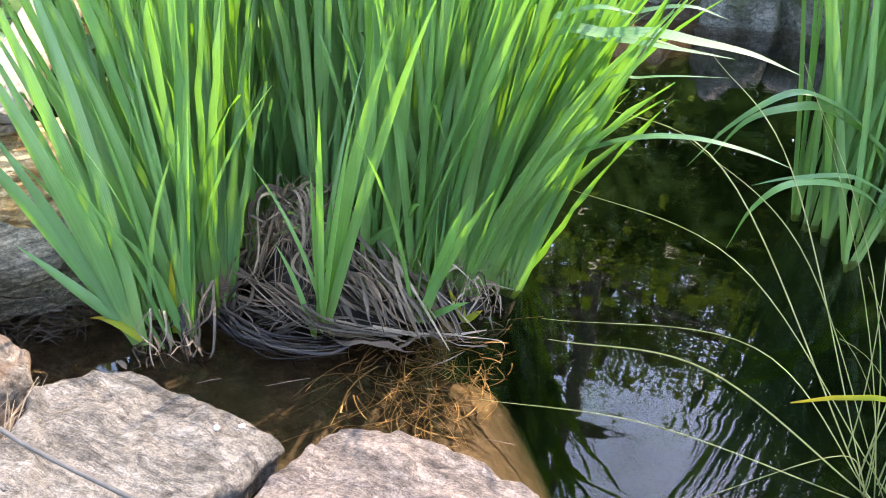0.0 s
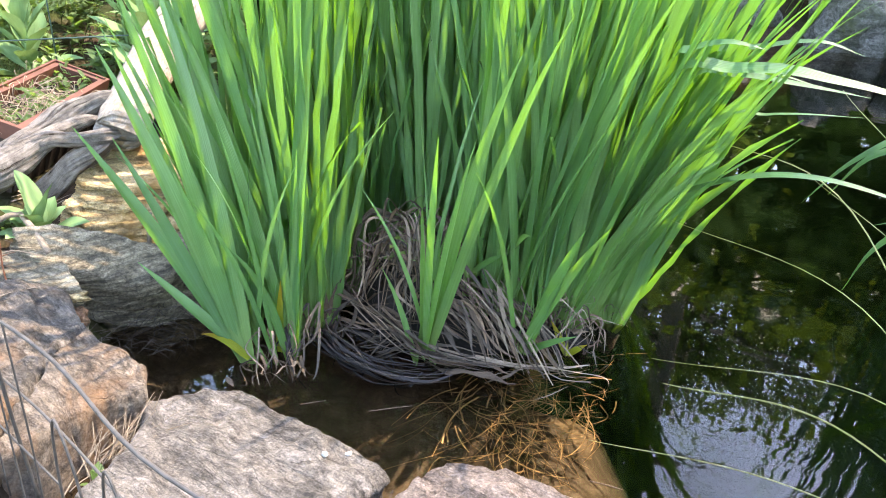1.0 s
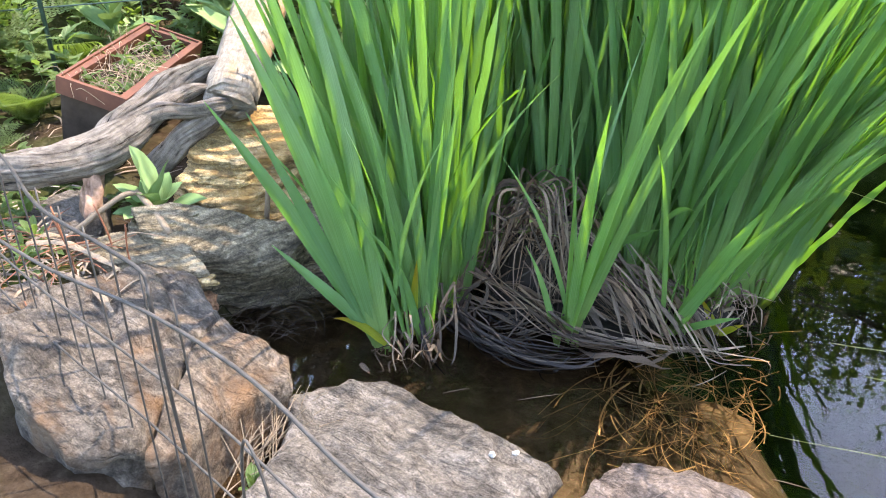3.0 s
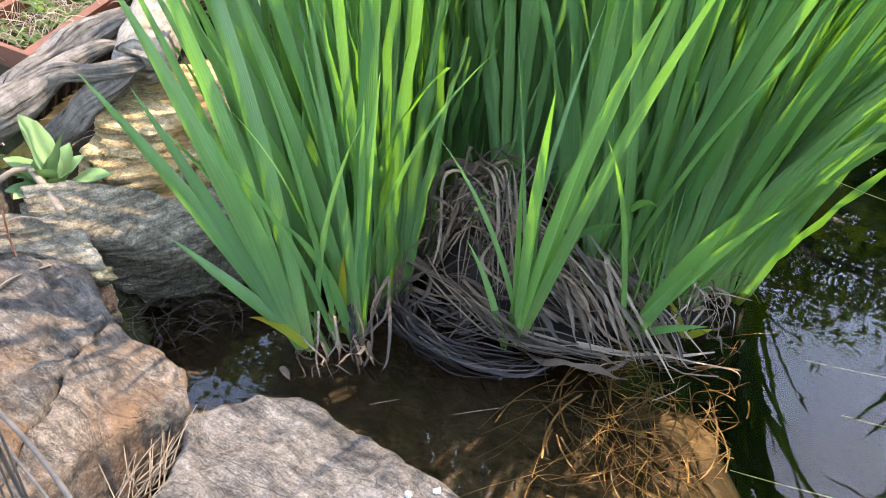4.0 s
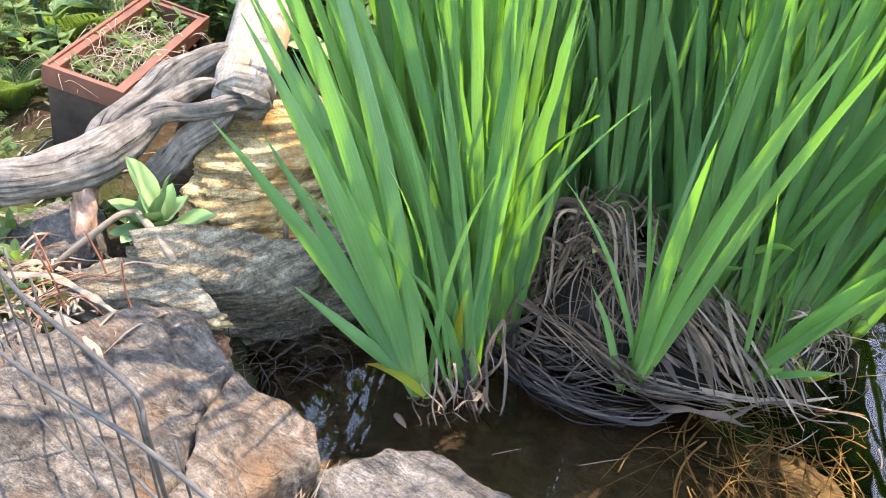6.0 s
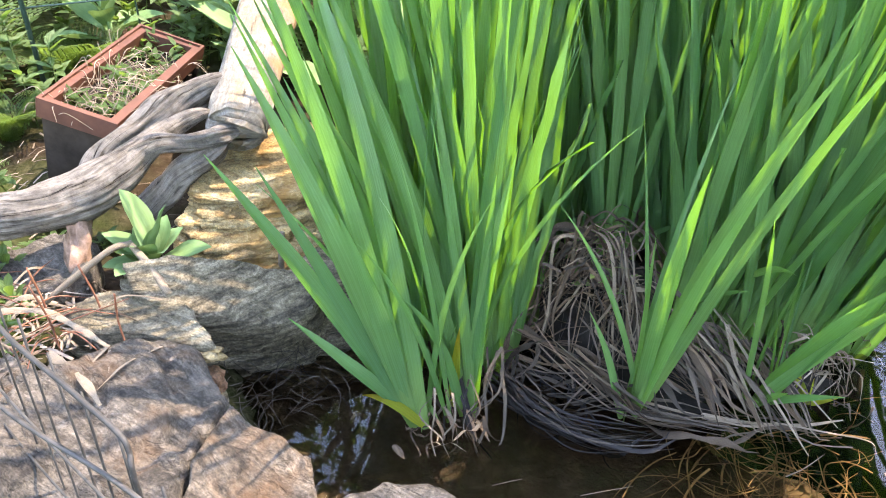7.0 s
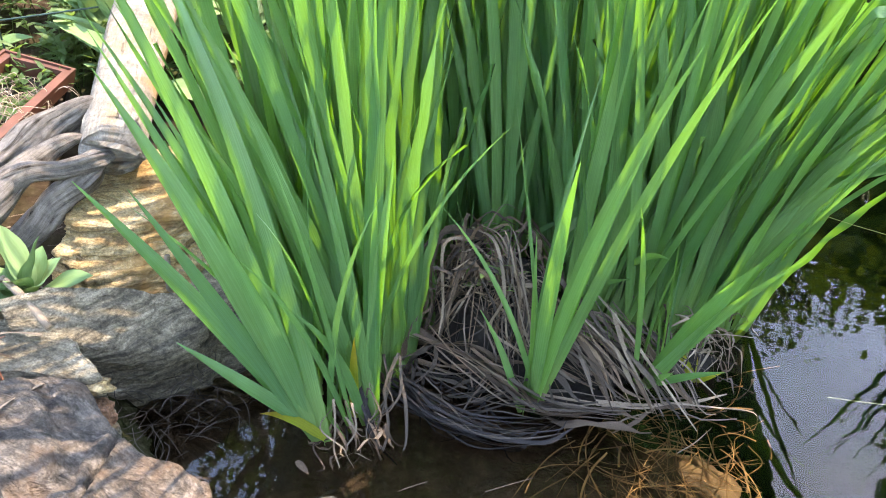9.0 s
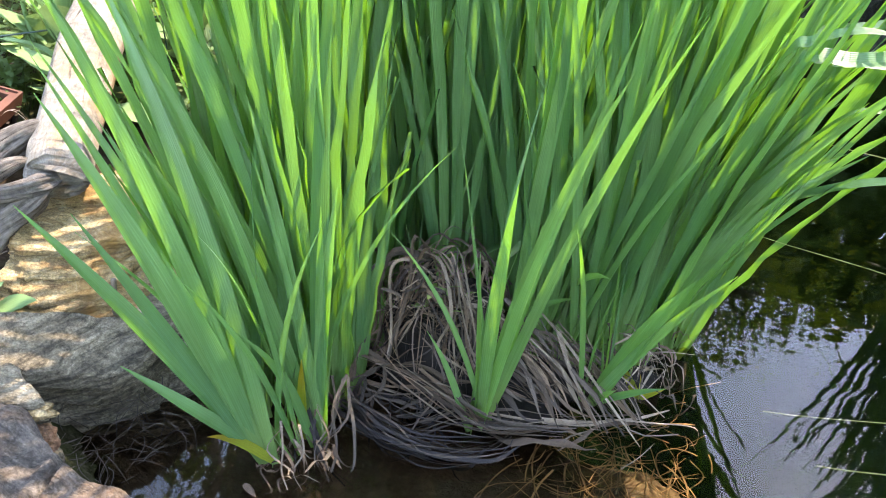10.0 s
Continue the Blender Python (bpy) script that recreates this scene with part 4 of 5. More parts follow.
# stems that close the clump behind the mound's right flank
for x, y in ((-.19, 1.235), (-.165, 1.25), (-.135, 1.24), (-.105, 1.25), (-.15, 1.275), (-.12, 1.275), (-.20, 1.26), (-.085, 1.265)):
    iris((x, y, .03), [(r.gauss(-12, 30), r.uniform(3, 18), r.uniform(.38, .78), r.uniform(.009, .018), r.uniform(2, 18), r.gauss(0, 40)) for q in range(4)])
# leaves that arch out over the open water
def arch(points, width, label="iris with pale leaves arching over the water", group="irises in the clump"):
    pts = [Vector(q) for q in spline(points, 5)]
    m = len(pts) - 1
    root = empty("iris_plant", pts[0], label, "iris", group)
    ws = [max(.0008, width * min(1, .6 + 1.6 * i / m) * (1 - max(0, (i / m - .45) / .55) ** 1.8)) for i in range(m + 1)]
    side = (pts[-1] - pts[0]).cross(Vector((0, 0, 1))).normalized()
    side = (side if side.y < 0 else -side) - Vector((0, 0, rng.uniform(.25, .5)))
    under(root, "leaf", ribbon(pts, ws, side, .12, rng.uniform(-.3, .3)), IRIS)


arch([(-.06, 1.33, .02), (-.02, 1.32, .22), (.06, 1.28, .44), (.137, 1.28, .462), (.198, 1.28, .469), (.248, 1.28, .465), (.318, 1.28, .457), (.38, 1.28, .438)], .024)
arch([(-.05, 1.36, .02), (-.01, 1.35, .20), (.073, 1.33, .42), (.13, 1.33, .443), (.217, 1.33, .442), (.298, 1.33, .437)], .017)
arch([(-.07, 1.41, .02), (-.03, 1.40, .22), (.059, 1.38, .433), (.159, 1.38, .475), (.226, 1.38, .489), (.28, 1.38, .477)], .018)
arch([(-.05, 1.34, .02), (.02, 1.32, .22), (.132, 1.30, .387), (.183, 1.30, .404), (.233, 1.30, .413), (.297, 1.30, .419)], .009)
arch([(-.03, 1.36, .02), (-.01, 1.355, .14), (.036, 1.35, .219), (.122, 1.33, .282), (.193, 1.32, .316), (.268, 1.31, .330), (.343, 1.30, .326), (.395, 1.29, .316)], .015)
arch([(-.06, 1.29, .02), (-.01, 1.27, .26), (.059, 1.25, .457), (.086, 1.25, .485), (.128, 1.25, .499), (.174, 1.25, .495)], .019)
arch([(-.04, 1.42, .02), (.0, 1.42, .22), (.09, 1.42, .40), (.16, 1.42, .43), (.23, 1.41, .425)], .012)
arch([(-.04, 1.30, .02), (.01, 1.29, .16), (.06, 1.28, .27), (.11, 1.27, .335), (.15, 1.26, .37)], .016)
for k in range(6):         # stiff leaves fanning out to the open side
    x, y = r.uniform(-.10, .0), r.uniform(1.28, 1.5)
    iris((x, y, .03), [(r.gauss(-4, 14), r.uniform(10, 28), r.uniform(.35, .66), r.uniform(.008, .018), r.uniform(4, 34), r.gauss(20, 40)) for q in range(3)])
for k in range(9):         # short snapped leaves crossing the others
    x, y = r.uniform(-.34, -.06), r.uniform(1.20, 1.32)
    iris((x, y, r.uniform(.10, .22)), [(r.uniform(-60, 60), r.uniform(35, 75), r.uniform(.06, .14), r.uniform(.005, .009), r.uniform(10, 60), r.gauss(0, 40))], "thin snapped iris leaf caught among the others")
yel = blade_data(-168, 50, .082, .011, 62, 60)
spur = empty("yellowing_leaf", (-0.392, 0.938, 0.040), "young yellow-green iris leaf with a browning tip", "leaf")
mesh_object("blade", yel[0], yel[1], IRIS_YOUNG, spur, yel[2])
sh = empty("iris_shoot", (-0.02, 1.235, 0.0), "tiny yellow-green iris shoot at the clump's foot", "shoot")
for az, tl, ln in ((-100, 8, .05), (170, 30, .06), (-20, 40, .05)):
    d = blade_data(az, tl, ln, .011, 10, 20)
    mesh_object("leaf", d[0], d[1], IRIS_YOUNG, sh, d[2])

# ---- the mound of dead leaves ----
mound = empty("dead_leaf_mound", (-0.22, 1.15, -0.03), "matted mound of grey-brown dead iris leaves", "dead leaves")


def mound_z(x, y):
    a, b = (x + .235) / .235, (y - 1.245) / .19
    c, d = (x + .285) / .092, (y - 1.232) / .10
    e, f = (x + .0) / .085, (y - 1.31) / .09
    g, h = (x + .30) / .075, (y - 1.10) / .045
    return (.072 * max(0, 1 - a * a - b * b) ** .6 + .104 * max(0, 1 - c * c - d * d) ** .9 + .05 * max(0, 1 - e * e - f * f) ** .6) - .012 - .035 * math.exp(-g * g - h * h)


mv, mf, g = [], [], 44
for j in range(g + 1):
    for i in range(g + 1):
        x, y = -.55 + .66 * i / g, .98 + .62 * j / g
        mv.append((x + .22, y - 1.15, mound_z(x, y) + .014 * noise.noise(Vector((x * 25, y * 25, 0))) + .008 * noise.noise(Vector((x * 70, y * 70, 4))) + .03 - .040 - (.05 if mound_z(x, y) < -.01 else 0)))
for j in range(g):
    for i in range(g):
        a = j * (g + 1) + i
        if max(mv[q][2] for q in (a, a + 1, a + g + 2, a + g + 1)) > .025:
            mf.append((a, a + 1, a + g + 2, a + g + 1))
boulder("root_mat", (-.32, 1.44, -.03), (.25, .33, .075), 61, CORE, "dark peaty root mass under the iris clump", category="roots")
mesh_object("leaf_mould", mv, mf, CORE, mound, label="rotted leaf core coloured near black for shade in gaps and hollow")
r = random.Random(5)


def dead_leaf(p0, p1, lift, w, mat, wob=.02, parent=mound, name="dead_leaf", segs=11, top=mound_z, keep=.004, sway=None, ph=None):
    o = Vector(parent.location)
    mid = (p0 + p1) / 2
    if mat is not WET_SHADE and ((mid.x + .305) / .085) ** 2 + ((mid.y - 1.10) / .036) ** 2 < 1 and r.random() < .75:
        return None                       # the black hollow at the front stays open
    foot = r.uniform(.0, .05)
    if mat in (DRY, PALE) and top is mound_z and (mid.y < front(mid.x) + .055 or r.random() < .28):
        mat = SODDEN_SHADE
    side = Vector((0, 0, 1)).cross(p1 - p0)
    sway = r.gauss(0, wob) if sway is None else sway
    ph = r.uniform(0, 6) if ph is None else ph
    pts, bent, kink = [], r.uniform(.25, .75), r.gauss(0, .35) if r.random() < .5 else 0
    for i in range(segs + 1):
        s = i / segs
        q = p0.lerp(p1, s) + side * kink * max(0, s - bent) + side.normalized() * (sway * math.sin(math.pi * s) + wob * .4 * math.sin(6 * s + ph) + wob * .05 * math.sin(11 * s + 2 * ph))
        if top is mound_z and mat is not WET_SHADE:
            q.y = max(q.y, front(q.x) + foot)
        base = top(q.x, q.y) if top else q.z
        z = max(base, -.03) + keep + lift * math.sin(math.pi * s) + (.004 * math.sin(8 * s + ph) + .002 * math.sin(19 * s))
        pts.append(Vector((q.x, q.y, z)) - o)
    ws = [w * (.75 + .35 * math.sin(5 * s / segs * 3 + ph)) * (1 - .75 * (s / segs) ** 4) for s in range(segs + 1)]
    d = ribbon(pts, ws, side + Vector((0, 0, r.uniform(-.9, .9) * side.length)), r.uniform(-.4, .4), r.gauss(0, 1.4))
    return mesh_object(name, *d[:2], mat, parent, d[2])


FINE = []


def front(x):
    """The mound's foot on the water side."""
    return 1.056 + .09 * max(0.0, (x + .30) / .30) ** 1.6




def bundle(p0, p1, count, spread, lift, width, wob, pale=.12, segs=13):
    """Leaves combed side by side the same way."""
    sway, ph = r.gauss(0, wob), r.uniform(0, 6)
    for k in range(count // 2):
        a = Vector((r.gauss(0, spread * 1.4), r.gauss(0, spread * 1.4), 0))
        q0, q1 = p0 + a, p1 + a + Vector((r.gauss(0, spread), r.gauss(0, spread), 0))
        if (q0.y + q1.y) / 2 < front((q0.x + q1.x) / 2) + .045 and r.random() < .75:
            continue
        side = Vector((0, 0, 1)).cross(q1 - q0).normalized()
        sw, ph2, up = sway + r.gauss(0, .012), ph + r.gauss(0, .6), r.uniform(.004, .018)
        pts = []
        for i in range(11):
            t = i / 10
            q = q0.lerp(q1, t) + side * (sw * math.sin(math.pi * t) + wob * .3 * math.sin(7 * t + ph2))
            q.y = max(q.y, front(q.x) + up)
            pts.append(Vector((q.x, q.y, max(mound_z(q.x, q.y), -.02) + up + lift * math.sin(math.pi * t) + .004 * math.sin(9 * t + ph2))) - Vector(mound.location))
        FINE.append(ribbon(pts, [r.uniform(.0012, .0032)] * 11, side + Vector((0, 0, r.uniform(-.6, .6))), .1, r.gauss(0, .5)))
    for k in range(count):
        a = Vector((r.gauss(0, spread), r.gauss(0, spread), 0))
        b = a * r.uniform(.5, 1.6) + Vector((r.gauss(0, spread * .7), r.gauss(0, spread * .7), 0))
        dead_leaf(p0 + a, p1 + b, lift * r.uniform(.3, 1.5), width * r.uniform(.3, 1.15), PALE if r.random() < pale else DRY, wob * .5, segs=segs, keep=r.uniform(.002, .014),
                  sway=sway + r.gauss(0, .006), ph=ph + r.gauss(0, .3))


for k in range(8):        # right flank, combed outwards
    f = k / 7
    bundle(Vector((-.245 + .12 * f, 1.19 + .05 * f, 0)), Vector((-.11 + .12 * f, 1.12 + .05 * f, 0)), 3, .011, .012, .0085, .016, .12)
for k in range(5):        # bands swept to the right under the fan
    f = k / 4
    bundle(Vector((-.46 + .10 * f, 1.135 + .01 * f, 0)), Vector((-.27 + .16 * f, 1.13 + .0 * f, 0)), 3, .012, .014, .0075, .018, .12)
for k in range(3):        # heavy wet band bulging round the front
    f = k / 2
    bundle(Vector((-.41 + .10 * f, 1.07 - .01 * f, 0)), Vector((-.27 + .17 * f, 1.05 + .03 * f, 0)), 4, .008, .006, .0065, .012, .1)
for k in range(11):       # strands hanging off the tuft
    a = 2.6 + k * .45
    p0 = Vector((-.285 + .035 * math.cos(a), 1.205 + .03 * math.sin(a), 0))
    bundle(p0, p0 + Vector((math.cos(a) * r.uniform(.04, .10), math.sin(a) * r.uniform(.05, .10), 0)), 2, .014, .022, .005, .030, .12, 16)
for k in range(90):       # loose strands lying every way, with loops
    x, y = (r.gauss(-.29, .06), r.gauss(1.17, .04)) if k < 105 else (r.gauss(-.40, .05), r.gauss(1.13, .03))
    a, ln = r.gauss(-1.2, 1.1), r.uniform(.05, .14)
    p0 = Vector((x, y, 0))
    p1 = p0 + Vector((math.cos(a), math.sin(a), 0)) * ln
    if mound_z(x, y) < .0 or ((p0.lerp(p1, .5).x + .30) / .075) ** 2 + ((p0.lerp(p1, .5).y - 1.10) / .04) ** 2 < 1:
        continue
    dead_leaf(p0, p1, r.uniform(.0, .03), r.choice((.0018, .0025, .004, .007)), PALE if r.random() < .2 else DRY, .014, segs=14, keep=r.uniform(.006, .024))
for k in range(30):       # rotten strands down in the hollow, coloured near black for its shade
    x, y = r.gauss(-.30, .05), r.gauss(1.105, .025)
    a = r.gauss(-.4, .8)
    dead_leaf(Vector((x, y, 0)), Vector((x + .09 * math.cos(a), y + .07 * math.sin(a), 0)), .006, r.uniform(.002, .005), WET_SHADE, .02)
for k in range(5):        # left foot
    bundle(Vector((-.44 + .02 * k, 1.13, 0)), Vector((-.42 + .02 * k, 1.045, 0)), 5, .012, .012, .006, .02, .1)
for k in range(28):       # pale frayed ends at the corner
    a = r.uniform(-2.0, .6)
    p0 = Vector((-.03 + r.gauss(0, .028), 1.29 + r.gauss(0, .03), 0))
    dead_leaf(p0, p0 + Vector((math.cos(a), math.sin(a), 0)) * r.uniform(.02, .042), r.uniform(.0, .02), r.uniform(.002, .006), r.choice((PALE, DRY, DRY)), .008)
vs, fs, us = join(FINE)
tagged(mesh_object("fibre_mat", vs, fs, plain_material("leaf_fibre", (0.04, 0.027, 0.019), (0.21, 0.155, 0.115), 14, 0.75, 0.4, (40, 1.5, 1), kind="UV", island=True), mound, us), kind="stuff")
def strand(points, width, mat, name="dead_leaf", steps=5, tilt=.3, fold=.12):
    """A dead leaf combed smoothly through points."""
    wild = r.choice((.001, .002, .006))
    points = [tuple(c + r.gauss(0, wild) for c in q) for q in points]
    pts = [Vector(q) for q in spline(points, steps)]
    m = len(pts) - 1
    ph = r.uniform(0, 6)
    ws = [width * (.8 + .2 * math.sin(ph + 4 * i / m)) * (1 - .7 * (i / m) ** 4) for i in range(m + 1)]
    side = (pts[-1] - pts[0]).cross(Vector((0, 0, 1))).normalized() + Vector((0, 0, r.gauss(tilt, .5)))
    d = ribbon([q - Vector(mound.location) for q in pts], ws, side, fold, r.gauss(0, .5))
    return mesh_object(name, *d[:2], mat, mound, d[2])


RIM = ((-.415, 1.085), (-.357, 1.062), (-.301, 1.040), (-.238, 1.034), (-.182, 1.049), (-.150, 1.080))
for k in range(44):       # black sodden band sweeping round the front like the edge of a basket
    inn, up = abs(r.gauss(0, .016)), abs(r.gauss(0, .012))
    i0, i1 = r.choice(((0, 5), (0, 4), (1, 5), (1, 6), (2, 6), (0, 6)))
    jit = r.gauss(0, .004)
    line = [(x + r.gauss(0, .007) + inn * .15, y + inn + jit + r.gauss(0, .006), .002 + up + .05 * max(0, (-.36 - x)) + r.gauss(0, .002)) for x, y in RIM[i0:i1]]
    strand(line, r.choice((.0018, .0028, .004, .0065)), r.choice((WET_SHADE, WET_SHADE, SODDEN_SHADE, WET_SHADE)))
for k in range(15):       # grey straps lying along the band to the right-hand tip
    f = r.random()
    strand([(-.40 + .16 * f + r.gauss(0, .01), 1.125 + r.gauss(0, .012), .075 - .02 * f + r.gauss(0, .008)), (-.30 + .10 * f + r.gauss(0, .008), 1.095 + r.gauss(0, .01), .055),
            (-.21 + .05 * f, 1.085 + r.gauss(0, .008), .036 + r.gauss(0, .006)), (-.11 + .06 * f, 1.115 + .05 * f + r.gauss(0, .008), .014 + r.gauss(0, .004))],
           r.uniform(.003, .008), r.choice((DRY, DRY, PALE, SODDEN_SHADE)))
for k in range(30):       # straps spilling down the right flank; pale for painted highlights, sodden for dark gaps
    f = r.random()
    x0, y0 = -.250 + .13 * f + r.gauss(0, .012), 1.180 + .045 * f + r.gauss(0, .012)
    dx, dy = r.gauss(.120, .035), r.gauss(-.035, .035)
    strand([(x0, y0, .125 - .04 * f + r.gauss(0, .012)), (x0 + .3 * dx + r.gauss(0, .007), y0 + .3 * dy, .105 - .04 * f + r.gauss(0, .008)), (x0 + .7 * dx + r.gauss(0, .007), y0 + .7 * dy, .060 - .02 * f + r.gauss(0, .006)),
            (x0 + dx, y0 + dy, .018 + r.gauss(0, .006))], r.choice((.0015, .003, .005, .0085)), r.choice((DRY, DRY, PALE, SODDEN_SHADE, PALE)))
for k in range(74):       # looped tuft
    a = r.uniform(0, 6.28)
    cx, cy, R = -.297 + r.gauss(0, .026), 1.180 + r.gauss(0, .016), r.uniform(.012, .060)
    n_l, turn, sq = 6, r.uniform(1.0, 4.6), r.uniform(.35, 1.1)
    yaw = r.uniform(-1.2, 1.2)
    line = []
    for i in range(n_l):
        w, up = a + turn * i / n_l, r.gauss(0, .008)
        line.append((cx + R * math.cos(w) * math.cos(yaw) + r.gauss(0, .006), cy + R * math.cos(w) * math.sin(yaw) * .6, .125 + sq * R * math.sin(w) + up))
    strand(line, r.choice((.0015, .002, .003, .006)), r.choice((DRY, PALE, PALE, SODDEN_SHADE, SODDEN_SHADE)), steps=4)
for k in range(16):       # straps hanging from the tuft's crown on either side
    sg = r.choice((-1, 1, 1))
    x0 = -.295 + sg * r.uniform(.0, .03)
    w = r.uniform(.6, 1.25)
    strand([(x0 - sg * .02, 1.20, .170 + r.gauss(0, .010)), (x0 + sg * .012 * w, 1.185, .188 + r.gauss(0, .010)), (x0 + sg * .036 * w, 1.165, .150 + r.gauss(0, .010)), (x0 + sg * .046 * w + r.gauss(0, .008), 1.145 + r.gauss(0, .01), .100),
            (x0 + sg * .050 * w + r.gauss(0, .02), 1.125, .062)], r.choice((.003, .0045, .0075)), r.choice((DRY, DRY, SODDEN_SHADE, PALE)))
for k in range(9):        # limp straps hanging into the water beside the left fan
    x0 = -.365 + r.uniform(-.03, .035)
    strand([(x0 - .01, 1.055, .070 + r.gauss(0, .01)), (x0 + r.gauss(0, .008), 1.02, .05), (x0 + .012 + r.gauss(0, .014), .993, .014), (x0 + .02 + r.gauss(0, .018), .972, -.012)],
           r.uniform(.003, .007), r.choice((DRY, SODDEN_SHADE, SODDEN_SHADE, WET_SHADE)))
for k in range(54):       # bleached frayed leaves matted at the outer corner
    x0, y0 = r.gauss(-.045, .024), r.gauss(1.270, .022)
    a, ln = r.gauss(-.35, .75), r.uniform(.025, .06)
    z0 = r.uniform(.02, .085)
    curl = r.gauss(0, .9)
    strand([(x0, y0, z0), (x0 + .5 * ln * math.cos(a), y0 + .5 * ln * math.sin(a), z0 + r.uniform(-.006, .014)), (x0 + ln * math.cos(a + curl), y0 + ln * math.sin(a + curl), max(.004, z0 - r.uniform(.0, .05)))],
           r.choice((.0015, .0025, .005)), r.choice((PALE, STRAW, STRAW, DRY)), steps=4)
for (x0, y0, x1, y1, w, mt, z) in ((-.19, 1.095, -.055, 1.115, .012, DRY, .03), (-.20, 1.105, -.07, 1.13, .010, DRY, .03), (-.10, 1.105, .005, 1.195, .006, DRY, .012),
                                   (-.10, 1.12, .02, 1.215, .004, PALE, .010), (-.40, 1.02, -.325, .975, .016, DRY, .01), (-.385, 1.035, -.34, .98, .010, DRY, .01)):
    dead_leaf(Vector((x0, y0, 0)), Vector((x1, y1, 0)), .004, w, mt, .006, top=lambda x, y: 0.0, keep=z * .4)
for k in range(12):       # curled sheaths round the nearest fans
    fx, fy = r.choice(((-.39, .965), (-.37, 1.005), (-.395, .98)))
    p0 = Vector((fx + r.gauss(0, .012), fy + r.gauss(0, .01), 0))
    a = r.uniform(-3.1, .2)
    zz = r.uniform(.01, .03)
    dead_leaf(p0, p0 + Vector((math.cos(a) * .04, math.sin(a) * .035, 0)), zz, r.uniform(.003, .007), r.choice((DRY, DRY, WET_SHADE, PALE)), .014, top=lambda x, y: 0.0, keep=.004)

for k in range(9):        # bleached curls hanging round the feet of the nearest fans
    fx, fy = r.choice(((-.372, .975), (-.360, 1.0), (-.385, .96), (-.345, 1.03)))
    x0, y0, z0 = fx + r.gauss(0, .008), fy + r.gauss(0, .006), r.uniform(.035, .085)
    sw = r.gauss(.010, .012)
    strand([(x0 - .006, y0, z0 - .018), (x0, y0 - .006, z0), (x0 + sw, y0 - .016, z0 * .62), (x0 + sw * .4 + r.gauss(0, .006), y0 - .024, z0 * .28), (x0 + sw + r.gauss(0, .008), y0 - .030, .003)],
           r.choice((.0015, .0022, .004)), r.choice((PALE, PALE, DRY)), steps=5)

strand([(-.125, 1.118, .030), (-.07, 1.150, .016), (-.02, 1.190, .006), (.022, 1.222, .004)], .008, PALE)
strand([(-.110, 1.135, .022), (-.06, 1.170, .010), (-.01, 1.205, .005)], .006, DRY)
strand([(-.05, 1.165, .006), (.0, 1.183, .006), (.050, 1.200, .004), (.058, 1.185, -.004), (.062, 1.165, -.02)], .003, PALE)
strand([(-.02, 1.10, .003), (-.005, 1.125, .003), (.012, 1.155, .003)], .0014, PALE)
weeds = empty("seedling", (-.275, 1.18, .10), "small green weed seedlings sprouting inside the dead leaf tuft", "weeds")
for k in range(22):
    p = Vector((r.gauss(-.262, .020), r.gauss(1.172, .012), r.gauss(.150, .022))) - weeds.location
    d = small_leaf(p, rand_dir(r, -.1, .8), rand_dir(r, .3, 1), r.uniform(.010, .022), r.uniform(.006, .011))
    mesh_object("leaf", *d[:2], WEED, weeds, d[2])

# ---- drowned roots and litter ----
r = random.Random(9)
bits = []
for k in range(140):
    p = Vector((r.gauss(-.02, .06), r.gauss(1.11, .055), -.012 - .05 * r.random()))
    a = r.gauss(-1.2, .8)
    ln = r.uniform(.05, .19)
    pts = [p]
    for i in range(3):
        a += r.gauss(0, .7)
        pts.append(pts[-1] + Vector((math.cos(a), math.sin(a), r.uniform(-.3, .1))) * ln / 3)
        if pts[-1].x > .085:
            pts.pop()
            break
        pts[-1].z = min(pts[-1].z, -.012)
    if len(pts) < 3:
        continue
    bits.append(tube_data([(*q, .0003 + .0008 * (r.random() ** 3)) for q in pts], 4, 4))
vs, fs, us = join(bits)
tagged(mesh_object("drowned_roots", vs, fs, ROOT, uvs=us), "golden-brown fibrous roots under the water", "roots", kind="stuff")
bits = []
for k in range(54):       # flat drowned leaves swirled among the roots
    a = r.uniform(0, 6.28)
    cx, cy, R = r.gauss(-.03, .035), r.gauss(1.08, .04), r.uniform(.05, .13)
    turn, z = r.uniform(.3, 1.0), -.010 - .03 * r.random()
    if max(cx + R * math.cos(a + turn * i / 4) for i in range(5)) > .085:
        continue
    pts = [Vector(q) for q in spline([(cx + R * math.cos(a + turn * i / 4), cy + R * math.sin(a + turn * i / 4), z - .003 * i) for i in range(5)], 4)]
    bits.append(ribbon(pts, [r.uniform(.0007, .0026)] * len(pts), Vector((math.cos(a), math.sin(a), .3)), .1))
vs, fs, us = join(bits)
tagged(mesh_object("drowned_leaves", vs, fs, ROOT, uvs=us), "golden-brown drowned leaf straps curled under the water", "dead leaves", kind="stuff")
root_bed = boulder("root_mat", (-.035, 1.09, -.175), (.13, .12, .05), 14, plain_material("root_bed", (.070, .050, .030), (.18, .130, .076), 40, .9, 1.0), "submerged brown root mat", category="roots")

